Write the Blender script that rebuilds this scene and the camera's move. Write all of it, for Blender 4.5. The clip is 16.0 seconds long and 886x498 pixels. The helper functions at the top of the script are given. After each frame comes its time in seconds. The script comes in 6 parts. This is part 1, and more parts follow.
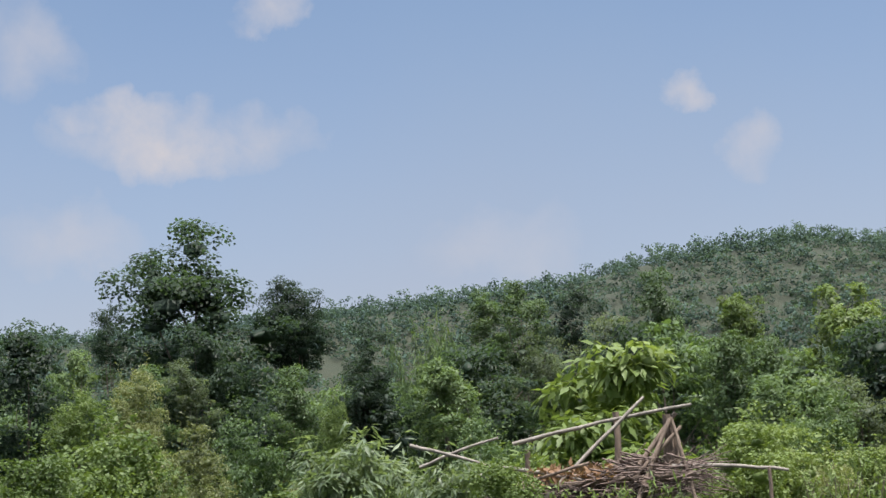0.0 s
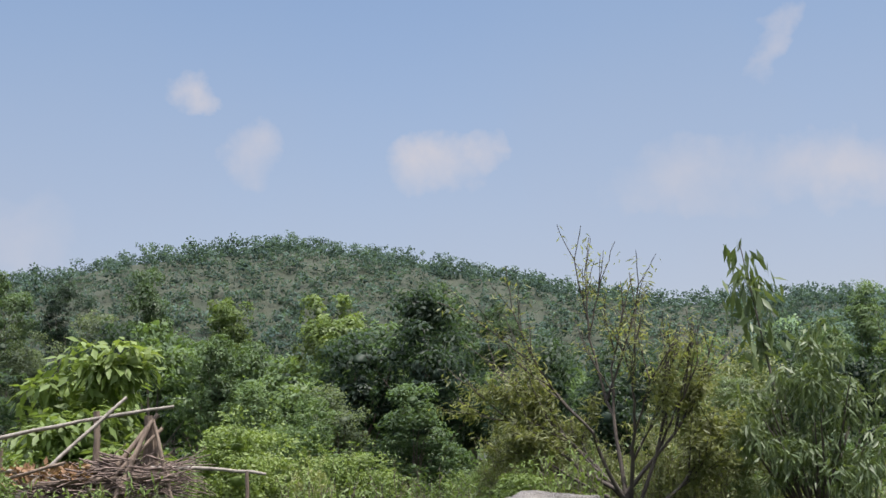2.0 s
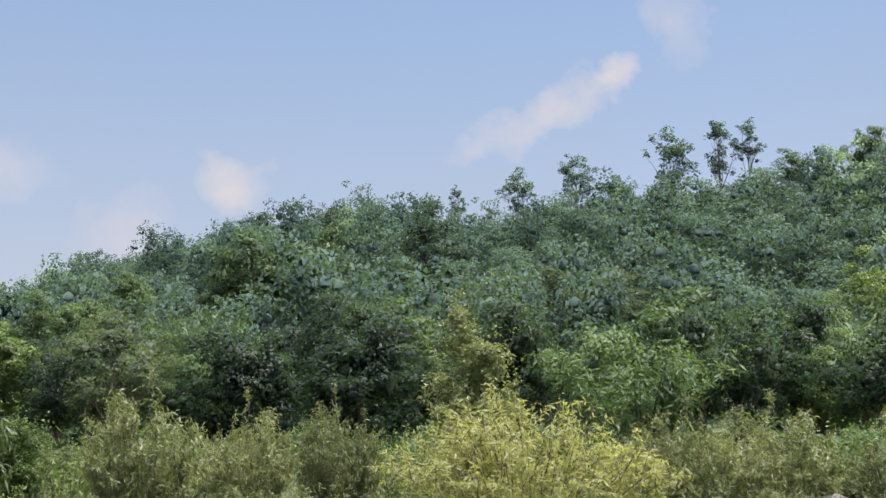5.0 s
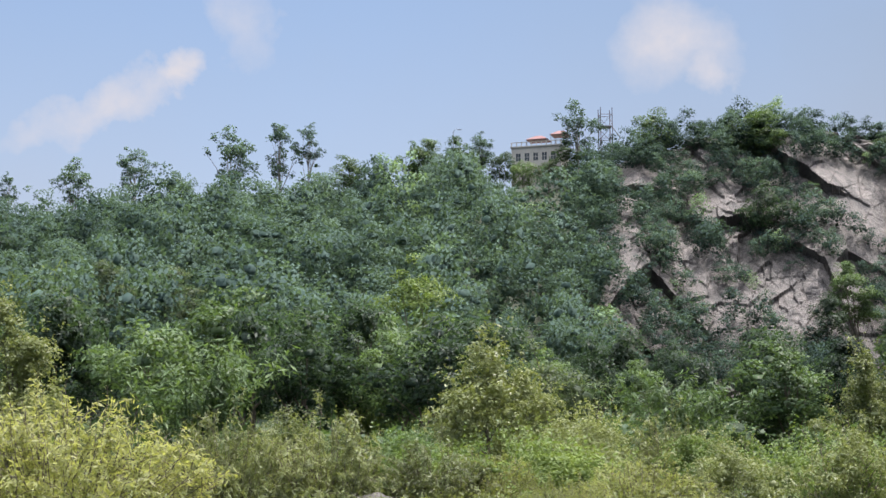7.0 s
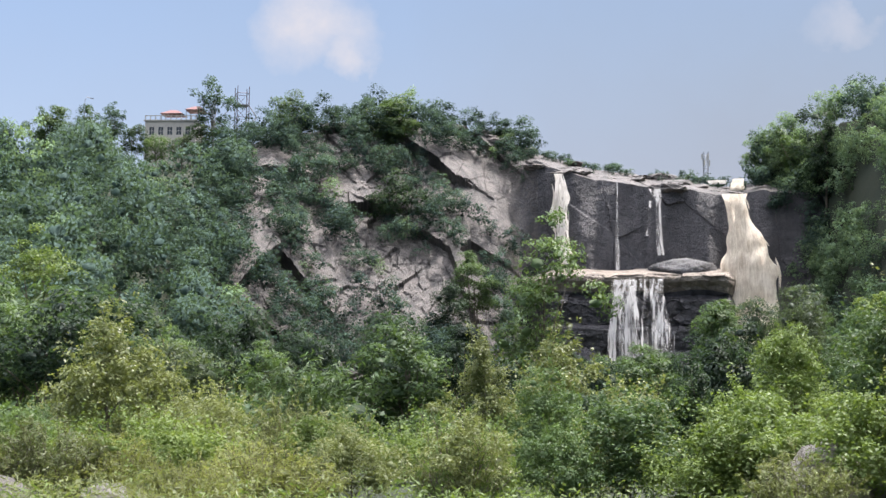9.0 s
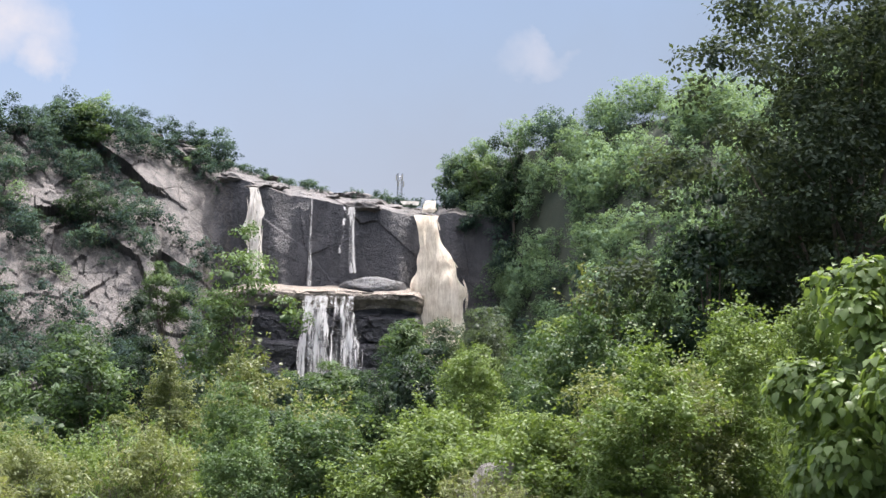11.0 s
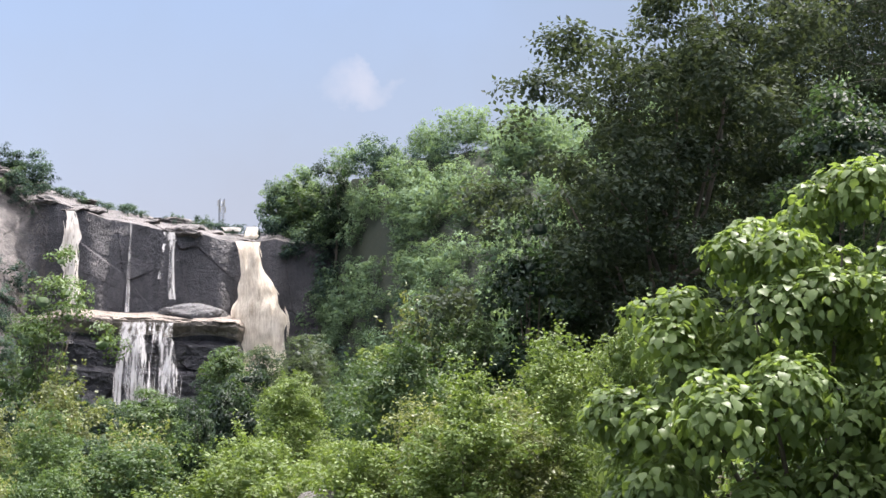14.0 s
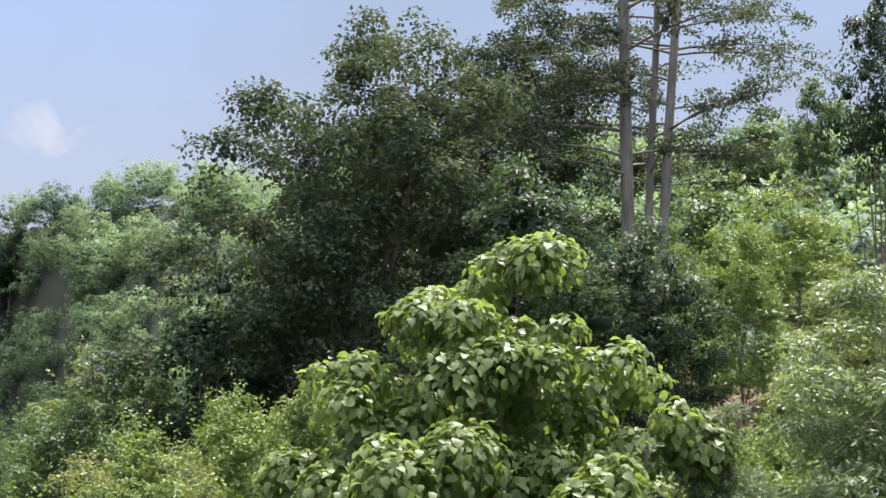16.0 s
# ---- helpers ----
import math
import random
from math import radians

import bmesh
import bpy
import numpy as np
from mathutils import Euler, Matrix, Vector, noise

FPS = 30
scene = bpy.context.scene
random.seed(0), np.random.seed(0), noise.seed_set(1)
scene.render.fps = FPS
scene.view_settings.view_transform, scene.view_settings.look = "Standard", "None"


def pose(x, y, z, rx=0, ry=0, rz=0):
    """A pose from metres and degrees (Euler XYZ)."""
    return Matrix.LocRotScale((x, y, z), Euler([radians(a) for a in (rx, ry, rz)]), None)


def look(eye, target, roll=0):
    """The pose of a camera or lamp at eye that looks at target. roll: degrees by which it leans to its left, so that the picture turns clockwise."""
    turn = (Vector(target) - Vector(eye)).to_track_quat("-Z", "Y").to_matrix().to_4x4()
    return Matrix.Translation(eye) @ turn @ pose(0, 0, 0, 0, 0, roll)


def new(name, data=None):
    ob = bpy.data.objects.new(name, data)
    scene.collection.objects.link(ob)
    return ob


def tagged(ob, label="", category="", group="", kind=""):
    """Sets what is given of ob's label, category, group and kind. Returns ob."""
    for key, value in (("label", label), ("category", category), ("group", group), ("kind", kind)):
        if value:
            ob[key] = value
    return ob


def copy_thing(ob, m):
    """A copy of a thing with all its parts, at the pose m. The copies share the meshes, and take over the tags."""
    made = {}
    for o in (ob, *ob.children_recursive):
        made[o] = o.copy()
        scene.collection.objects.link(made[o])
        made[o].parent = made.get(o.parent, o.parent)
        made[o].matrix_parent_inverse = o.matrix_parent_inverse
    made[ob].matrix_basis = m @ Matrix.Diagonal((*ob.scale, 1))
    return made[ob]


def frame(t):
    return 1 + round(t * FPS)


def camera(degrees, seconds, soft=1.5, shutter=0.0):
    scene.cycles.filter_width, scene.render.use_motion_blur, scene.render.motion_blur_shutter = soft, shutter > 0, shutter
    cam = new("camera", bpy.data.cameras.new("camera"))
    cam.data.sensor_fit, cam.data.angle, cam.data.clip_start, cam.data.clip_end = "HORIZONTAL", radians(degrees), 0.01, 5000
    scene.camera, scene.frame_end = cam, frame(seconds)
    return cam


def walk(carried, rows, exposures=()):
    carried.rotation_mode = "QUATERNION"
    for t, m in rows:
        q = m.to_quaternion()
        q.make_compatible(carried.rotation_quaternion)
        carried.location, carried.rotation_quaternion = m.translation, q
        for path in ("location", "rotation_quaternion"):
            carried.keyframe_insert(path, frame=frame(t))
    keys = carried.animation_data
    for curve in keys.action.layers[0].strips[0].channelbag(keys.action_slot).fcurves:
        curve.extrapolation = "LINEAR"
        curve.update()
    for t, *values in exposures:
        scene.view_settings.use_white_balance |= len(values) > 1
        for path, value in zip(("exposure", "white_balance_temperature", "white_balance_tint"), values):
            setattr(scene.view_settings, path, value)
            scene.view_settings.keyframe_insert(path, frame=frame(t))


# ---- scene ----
# Bearings are degrees clockwise from +y, seen from the viewer's stand at the origin.
cam = camera(32.96, 16.0)
EYE = 1.7
PATH = [  # seconds, bearing, tilt, lean in degrees
    (0, -67.75, 9.37, 3.52), (0.5, -63.05, 9.07, 3.18), (1, -58.17, 8.79, 2.96), (1.5, -53.26, 8.58, 2.64), (2, -48.39, 8.47, 2.39),
    (2.5, -43.53, 8.39, 2.18), (3, -38.58, 8.27, 1.87), (3.5, -33.29, 8.05, 1.71), (4, -27.41, 7.77, 1.46), (4.5, -21.20, 7.55, 1.15),
    (5, -15.17, 7.46, 0.77), (5.2, -12.95, 7.47, 0.63), (7.3, 3.89, 7.20, 0.26), (7.5, 5.32, 7.07, 0.17), (8, 8.93, 6.83, -0.02),
    (8.5, 12.39, 6.63, -0.25), (9, 15.95, 6.53, -0.58), (9.5, 19.60, 6.56, -0.93), (10, 23.12, 6.70, -1.35), (10.2, 24.40, 6.78, -1.47),
    (12.3, 29.43, 7.78, -0.84), (12.5, 29.56, 7.82, -0.81), (13, 30.36, 7.96, -0.80), (13.5, 31.98, 8.16, -0.93), (14, 34.56, 8.53, -1.10),
    (14.5, 37.84, 9.11, -1.31), (15, 41.24, 9.85, -1.46), (15.5, 44.31, 10.58, -1.63), (16, 46.69, 11.17, -1.73),
]


def turned(b, tilt, lean):
    return pose(0, 0, EYE, 0, 0, -b) @ pose(0, 0, 0, 90 + tilt) @ pose(0, 0, 0, 0, 0, -lean)


walk(cam, [(t, turned(b, p, q)) for t, b, p, q in PATH], exposures=[(0.0, 0.46, 6450, 14), (3.0, 0.54, 6450, 15.5), (8.0, 0.75, 6400, 15), (12.5, 1.0, 6450, 17), (16.0, 1.12, 6550, 19)])

# ---- sky and sun ----
SUN_BEARING, SUN_HEIGHT = 78.0, 70.0


def heading(b, el):
    b, el = radians(b), radians(el)
    return Vector((math.sin(b) * math.cos(el), math.cos(b) * math.cos(el), math.sin(el)))


sun = new("sun", bpy.data.lights.new("sun", "SUN"))
sun.data.energy, sun.data.angle, sun.data.color = 5.0, radians(0.6), (1.0, 0.955, 0.88)
sun.matrix_world = look(heading(SUN_BEARING, SUN_HEIGHT) * 100, (0, 0, 0))

world = bpy.data.worlds.new("sky")
scene.world = world
world.use_nodes = True
wn, wl = world.node_tree.nodes, world.node_tree.links
wn.clear()


def wmath(op, a, b=0.0, clamp=False):
    n = wn.new("ShaderNodeMath")
    n.operation, n.use_clamp = op, clamp
    for k, v in enumerate((a, b)):
        if isinstance(v, (int, float)):
            n.inputs[k].default_value = v
        else:
            wl.new(v, n.inputs[k])
    return n.outputs[0]


coords = wn.new("ShaderNodeTexCoord").outputs["Generated"]
air = wn.new("ShaderNodeTexSky")
air.sky_type, air.sun_disc = "NISHITA", False
air.sun_elevation, air.sun_rotation = radians(SUN_HEIGHT), radians(SUN_BEARING)
air.air_density, air.dust_density, air.ozone_density = 1.0, 1.2, 1.5
split = wn.new("ShaderNodeSeparateXYZ")
wl.new(coords, split.inputs[0])

# ragged edges for the clouds
rag = wn.new("ShaderNodeTexNoise")
rag.inputs["Scale"].default_value, rag.inputs["Detail"].default_value, rag.inputs["Roughness"].default_value = 26.0, 5.0, 0.55
wl.new(coords, rag.inputs["Vector"])
rag_less = wn.new("ShaderNodeVectorMath")
rag_less.operation = "SUBTRACT"
wl.new(rag.outputs["Color"], rag_less.inputs[0])
rag_less.inputs[1].default_value = (0.5, 0.5, 0.5)
rag_size = wn.new("ShaderNodeVectorMath")
rag_size.operation = "SCALE"
wl.new(rag_less.outputs[0], rag_size.inputs[0])
rag_size.inputs["Scale"].default_value = 0.055
bent = wn.new("ShaderNodeVectorMath")
bent.operation = "ADD"
wl.new(coords, bent.inputs[0])
wl.new(rag_size.outputs[0], bent.inputs[1])


def dot_with(vec):
    n = wn.new("ShaderNodeVectorMath")
    n.operation = "DOT_PRODUCT"
    wl.new(bent.outputs[0], n.inputs[0])
    n.inputs[1].default_value = vec
    return n.outputs["Value"]


# bearing, height, half width, half height (degrees), slant, strength of each cloud
CLOUDS_WEST = [
    (-77.5, 13.9, 5.2, 1.6, 0, 0.85),
    (-79.9, 14.7, 2.6, 1.2, 0, 0.8),
    (-74.0, 18.8, 1.7, 1.0, 0, 0.7),
    (-83.5, 17.6, 1.9, 2.4, 25, 0.4),
    (-81.9, 10.2, 3.0, 1.5, 0, 0.4),
    (-57.8, 14.6, 1.1, 0.8, 0, 0.6),
    (-55.7, 12.3, 1.3, 1.3, 0, 0.45),
    (-48.4, 11.7, 2.4, 1.3, 0, 0.75),
    (-46.8, 12.0, 1.3, 1.1, 0, 0.8),
    (-38.2, 10.6, 3.7, 1.5, 0, 0.4),
    (-35.4, 15.5, 0.7, 1.6, -30, 0.45),
]
CLOUDS_EAST = [
    (-33.7, 10.5, 4.5, 1.5, -5, 0.5),
    (-23.1, 10.1, 1.8, 1.3, 0, 0.9),
    (-27.3, 7.9, 2.2, 1.7, 0, 0.55),
    (-11.2, 12.5, 4.1, 0.9, 25, 0.75),
    (-8.4, 13.8, 1.1, 0.9, 30, 0.85),
    (-5.9, 16.2, 1.3, 2.4, 0, 0.45),
    (10.9, 14.9, 2.6, 1.9, 0, 0.8),
    (12.1, 13.8, 1.0, 1.3, 0, 0.8),
    (31.1, 14.7, 1.3, 0.9, 0, 0.4),
    (30.9, 14.6, 1.7, 0.8, 0, 0.4),
    (-65.4, 9.5, 3.7, 1.5, 0, 0.3),
]
cover = 0.0
for b, el, w, h, slant, power in CLOUDS_WEST + CLOUDS_EAST:
    d = heading(b, el)
    side = d.cross(Vector((0, 0, 1))).normalized()
    up = side.cross(d)
    c, s = math.cos(radians(slant)), math.sin(radians(slant))
    side, up = side * c + up * s, up * c - side * s
    u = wmath("MULTIPLY", wmath("SUBTRACT", dot_with(side), side.dot(d)), 1 / radians(w))
    v = wmath("MULTIPLY", wmath("SUBTRACT", dot_with(up), up.dot(d)), 1 / radians(h))
    ring = wmath("ADD", wmath("POWER", wmath("ABSOLUTE", u), 2.0), wmath("POWER", wmath("ABSOLUTE", v), 2.0))
    puff = wmath("MULTIPLY", wmath("SUBTRACT", 1.0, ring, True), power * 1.35)
    cover = wmath("MAXIMUM", cover, puff)
# the clouds are thin and torn in places
torn = wn.new("ShaderNodeTexNoise")
torn.inputs["Scale"].default_value, torn.inputs["Detail"].default_value, torn.inputs["Roughness"].default_value = 15.0, 6.0, 0.6
wl.new(coords, torn.inputs["Vector"])
cover = wmath("MULTIPLY", cover, wmath("MULTIPLY", wmath("SUBTRACT", torn.outputs["Fac"], 0.22, True), 2.3), True)
# thin veil over the whole sky, thicker towards the horizon
veil = wn.new("ShaderNodeTexNoise")
veil.inputs["Scale"].default_value, veil.inputs["Detail"].default_value = 3.5, 4.0
wl.new(bent.outputs[0], veil.inputs["Vector"])
height = wmath("ABSOLUTE", split.outputs["Z"])
low = wmath("SUBTRACT", 1.0, wmath("MULTIPLY", height, 2.7), True)
sunward = wn.new("ShaderNodeVectorMath")
sunward.operation = "DOT_PRODUCT"
wl.new(coords, sunward.inputs[0])
sunward.inputs[1].default_value = heading(70, 14)
glare = wmath("MULTIPLY", wmath("SUBTRACT", sunward.outputs["Value"], 0.35, True), 1.55, True)
haze = wmath("ADD", wmath("MULTIPLY", low, 0.6), wmath("ADD", wmath("MULTIPLY", veil.outputs["Fac"], 0.7), wmath("MULTIPLY", glare, 0.35)), True)
mist = wn.new("ShaderNodeMix")
mist.data_type = "RGBA"
wl.new(low, mist.inputs["Factor"])
mist.inputs[6].default_value = (1.75, 2.72, 4.0, 1)
mist.inputs[7].default_value = (3.7, 3.78, 4.15, 1)
# paler towards the sun's side, and an unseen bright layer overhead, added for fill
pale = wn.new("ShaderNodeMix")
pale.data_type = "RGBA"
wl.new(glare, pale.inputs["Factor"])
wl.new(mist.outputs[2], pale.inputs[6])
bright = wn.new("ShaderNodeMix")
bright.data_type = "RGBA"
wl.new(low, bright.inputs["Factor"])
bright.inputs[6].default_value = (1.55, 1.98, 2.42, 1)
bright.inputs[7].default_value = (2.75, 2.85, 3.05, 1)
wl.new(bright.outputs[2], pale.inputs[7])
tint = wn.new("ShaderNodeMix")
tint.data_type = "RGBA"
wl.new(haze, tint.inputs["Factor"])
wl.new(air.outputs[0], tint.inputs[6])
wl.new(pale.outputs[2], tint.inputs[7])
above = wn.new("ShaderNodeMix")
above.data_type = "RGBA"
wl.new(wmath("MULTIPLY", wmath("SUBTRACT", split.outputs["Z"], 0.42, True), wmath("ADD", veil.outputs["Fac"], 1.2), True), above.inputs["Factor"])
wl.new(tint.outputs[2], above.inputs[6])
above.inputs[7].default_value = (25.0, 25.2, 25.6, 1)
white = wn.new("ShaderNodeMix")
white.data_type = "RGBA"
wl.new(cover, white.inputs["Factor"])
wl.new(above.outputs[2], white.inputs[6])
white.inputs[7].default_value = (4.2, 4.15, 4.3, 1)
back = wn.new("ShaderNodeBackground")
back.inputs["Strength"].default_value = 0.107
wl.new(white.outputs[2], back.inputs["Color"])
wl.new(back.outputs[0], wn.new("ShaderNodeOutputWorld").inputs["Surface"])

# ---- materials ----
def shader(name):
    m = bpy.data.materials.new(name)
    m.use_nodes = True
    n, l = m.node_tree.nodes, m.node_tree.links
    return m, n, l, n["Principled BSDF"]


def noise_node(n, l, scale, detail=4.0, rough=0.55, source=None, stretch=None):
    t = n.new("ShaderNodeTexNoise")
    t.inputs["Scale"].default_value, t.inputs["Detail"].default_value, t.inputs["Roughness"].default_value = scale, detail, rough
    src = source or n.new("ShaderNodeTexCoord").outputs["Object"]
    if stretch:
        mp = n.new("ShaderNodeMapping")
        mp.inputs["Scale"].default_value = stretch
        l.new(src, mp.inputs[0])
        src = mp.outputs[0]
    l.new(src, t.inputs["Vector"])
    return t.outputs["Fac"]


def ramp(n, l, fac, stops):
    r = n.new("ShaderNodeValToRGB")
    while len(r.color_ramp.elements) < len(stops):
        r.color_ramp.elements.new(0.5)
    for e, (p, c) in zip(r.color_ramp.elements, stops):
        e.position, e.color = p, (*c, 1)
    l.new(fac, r.inputs[0])
    return r.outputs["Color"]


def calc(n, l, op, a, b, clamp=False):
    m = n.new("ShaderNodeMath")
    m.operation, m.use_clamp = op, clamp
    for k, v in enumerate((a, b)):
        if isinstance(v, (int, float)):
            m.inputs[k].default_value = v
        else:
            l.new(v, m.inputs[k])
    return m.outputs[0]


def blend(n, l, fac, a, b, mode="MIX"):
    m = n.new("ShaderNodeMix")
    m.data_type, m.blend_type = "RGBA", mode
    for k, v in ((0, fac), (6, a), (7, b)):
        if isinstance(v, (int, float)):
            m.inputs[k].default_value = v
        elif isinstance(v, tuple):
            m.inputs[k].default_value = (*v, 1)
        else:
            l.new(v, m.inputs[k])
    return m.outputs[2]


def bumped(n, l, bsdf, height, strength, distance):
    b = n.new("ShaderNodeBump")
    b.inputs["Strength"].default_value, b.inputs["Distance"].default_value = strength, distance
    l.new(height, b.inputs["Height"])
    l.new(b.outputs[0], bsdf.inputs["Normal"])


def leaf_material(name, dark, mid, light, gloss=0.5, glow=0.5, patch=0.25, shine=0.3, grain=1.3, mood=1.1):
    m, n, l, bsdf = shader(name)
    geo = n.new("ShaderNodeNewGeometry")
    info = n.new("ShaderNodeObjectInfo")
    pos = geo.outputs["Position"]
    tree = noise_node(n, l, patch, 3.0, 0.6, pos)
    per = calc(n, l, "MULTIPLY", geo.outputs["Random Per Island"], 0.2)
    per = calc(n, l, "ADD", per, calc(n, l, "MULTIPLY", info.outputs["Random"], 0.4))
    per = calc(n, l, "ADD", per, calc(n, l, "MULTIPLY", calc(n, l, "SUBTRACT", tree, 0.5), mood))
    small = noise_node(n, l, grain, 4.0, 0.7, pos)
    per = calc(n, l, "ADD", per, calc(n, l, "MULTIPLY", calc(n, l, "SUBTRACT", small, 0.45), 0.5), True)
    colour = ramp(n, l, per, [(0.0, dark), (0.45, mid), (0.95, light)])
    l.new(colour, bsdf.inputs["Base Color"])
    bsdf.inputs["Roughness"].default_value = gloss
    bsdf.inputs["Specular IOR Level"].default_value = shine
    back = n.new("ShaderNodeBsdfTranslucent")
    l.new(blend(n, l, 1.0, colour, (1.3, 1.3, 0.6), "MULTIPLY"), back.inputs["Color"])
    mix = n.new("ShaderNodeMixShader")
    mix.inputs[0].default_value = glow
    l.new(bsdf.outputs[0], mix.inputs[1])
    l.new(back.outputs[0], mix.inputs[2])
    l.new(mix.outputs[0], n["Material Output"].inputs["Surface"])
    return m


LEAF_MID = leaf_material("leaf_mid", (0.04553, 0.08067, 0.03715), (0.09105, 0.1479, 0.06188), (0.1644, 0.2329, 0.0986), 0.5, 0.38)
LEAF_DARK = leaf_material("leaf_dark", (0.0192, 0.0368, 0.0276), (0.036, 0.0656, 0.04136), (0.068, 0.108, 0.05704))
LEAF_BRIGHT = leaf_material("leaf_bright", (0.06931, 0.1132, 0.03305), (0.1386, 0.1976, 0.06125), (0.2282, 0.2919, 0.09922), 0.5, 0.38)
LEAF_GREY = leaf_material("leaf_grey", (0.08, 0.12, 0.07), (0.145, 0.2, 0.11), (0.24, 0.3, 0.18), 0.42, 0.45, 0.25, 0.5)
LEAF_YELLOW = leaf_material("leaf_yellow", (0.139, 0.163, 0.0616), (0.256, 0.28, 0.115), (0.405, 0.408, 0.2), 0.45)
# leaves of the far trees: the bluish tint stands in for haze
LEAF_FAR_HAZE = leaf_material("leaf_far_haze", (0.05712, 0.09643, 0.08891), (0.09368, 0.1469, 0.1204), (0.1314, 0.1929, 0.1415), 0.65, 0.35, 0.09, 0.1, 0.35, 0.9)
LEAF_HUGE = leaf_material("leaf_huge", (0.09333, 0.1377, 0.05179), (0.1438, 0.205, 0.07459), (0.2226, 0.2945, 0.1193), 0.42, 0.5, 0.8, 0.25)
LEAF_OLIVE = leaf_material("leaf_olive", (0.0952, 0.1182, 0.05108), (0.1793, 0.2082, 0.09095), (0.2932, 0.317, 0.1632), 0.4, 0.38)
# darker and paler far leaves, with the same haze painted in
LEAF_FAR_HAZE_DARK = leaf_material("leaf_far_haze_dark", (0.03993, 0.06783, 0.06659), (0.05985, 0.101, 0.08923), (0.09639, 0.1441, 0.1107), 0.65, 0.35, 0.09, 0.1, 0.35, 0.9)
# lightened further to imitate haze and light on the gorge hill
LEAF_FAR_HAZE_PALE = leaf_material("leaf_far_haze_pale", (0.104, 0.1711, 0.1238), (0.1728, 0.2566, 0.1681), (0.2267, 0.3182, 0.2079), 0.65, 0.35, 0.09, 0.1, 0.35, 0.9)
LEAF_DRY = leaf_material("leaf_dry", (0.095, 0.115, 0.05), (0.165, 0.185, 0.085), (0.26, 0.275, 0.145), 0.5)
LEAF_DROOP = leaf_material("leaf_droop", (0.042, 0.066, 0.0336), (0.084, 0.12, 0.054), (0.156, 0.198, 0.096), 0.42, 0.35)
LEAF_SOFT = leaf_material("leaf_soft_green", (0.055, 0.08, 0.052), (0.095, 0.13, 0.08), (0.16, 0.195, 0.125), 0.5)
LEAF_PURPLE = leaf_material("leaf_dull", (0.039, 0.0546, 0.039), (0.065, 0.0858, 0.0598), (0.1105, 0.1352, 0.0962), 0.6, 0.35, 0.25, 0.08)


def bark_material(name, dark, light, scale=6.0):
    m, n, l, bsdf = shader(name)
    f = noise_node(n, l, scale, 6.0, 0.65, stretch=(1, 1, 0.2))
    l.new(ramp(n, l, f, [(0.3, dark), (0.7, light)]), bsdf.inputs["Base Color"])
    bsdf.inputs["Roughness"].default_value = 0.85
    bumped(n, l, bsdf, f, 0.7, 0.05)
    return m


BARK = bark_material("bark", (0.05, 0.04, 0.03), (0.17, 0.14, 0.11))
BARK_DARK = bark_material("dark_bark", (0.025, 0.02, 0.017), (0.085, 0.07, 0.057))
BARK_GREY = bark_material("bark_grey", (0.09, 0.08, 0.07), (0.27, 0.25, 0.22), 3.0)
WOOD_OLD = bark_material("old_wood", (0.07, 0.05, 0.04), (0.26, 0.2, 0.15), 9.0)
WOOD_PALE = bark_material("pale_pole", (0.13, 0.115, 0.095), (0.33, 0.3, 0.26), 9.0)


def rock_material(name, dark, mid, pale, stain=0.5, wet=0.6):
    m, n, l, bsdf = shader(name)
    pos = n.new("ShaderNodeNewGeometry").outputs["Position"]
    big = noise_node(n, l, 0.09, 6.0, 0.62, pos)
    fine = noise_node(n, l, 1.3, 8.0, 0.7, pos)
    streak = noise_node(n, l, 0.5, 6.0, 0.6, pos, (1, 1, 0.09))
    base = ramp(n, l, big, [(0.34, mid), (0.62, pale)])
    base = blend(n, l, 0.5, base, ramp(n, l, fine, [(0.3, (0.45, 0.44, 0.43)), (0.72, (1.15, 1.12, 1.08))]), "MULTIPLY")
    st = ramp(n, l, streak, [(0.44, (0, 0, 0)), (0.62, (1, 1, 1))])
    base = blend(n, l, calc(n, l, "MULTIPLY", st, stain), base, dark)
    bsdf.inputs["Roughness"].default_value = wet
    lichen = noise_node(n, l, 0.45, 7.0, 0.72, pos)
    base = blend(n, l, calc(n, l, "MULTIPLY", ramp(n, l, lichen, [(0.5, (0, 0, 0)), (0.6, (1, 1, 1))]), 0.6), base, dark)
    l.new(base, bsdf.inputs["Base Color"])
    bumped(n, l, bsdf, fine, 1.0, 0.6)
    return m


ROCK = rock_material("granite", (0.0399, 0.03732, 0.03618), (0.09598, 0.08497, 0.07957), (0.1758, 0.1565, 0.1471), 0.75)
# wet rock, made darker and cooler to hold the cliff's shade in its colour
ROCK_WET_SHADED = rock_material("wet_shaded_granite", (0.02592, 0.02544, 0.03072), (0.04896, 0.04736, 0.05376), (0.0864, 0.0816, 0.088), 0.6, 0.5)
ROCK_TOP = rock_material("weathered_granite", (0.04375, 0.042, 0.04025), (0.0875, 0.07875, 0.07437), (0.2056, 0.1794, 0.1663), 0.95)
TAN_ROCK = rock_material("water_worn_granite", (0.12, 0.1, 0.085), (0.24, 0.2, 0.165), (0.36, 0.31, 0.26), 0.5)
BOULDER = rock_material("boulder_stone", (0.1037, 0.0972, 0.0864), (0.1973, 0.1836, 0.167), (0.2693, 0.2534, 0.2362), 0.3)

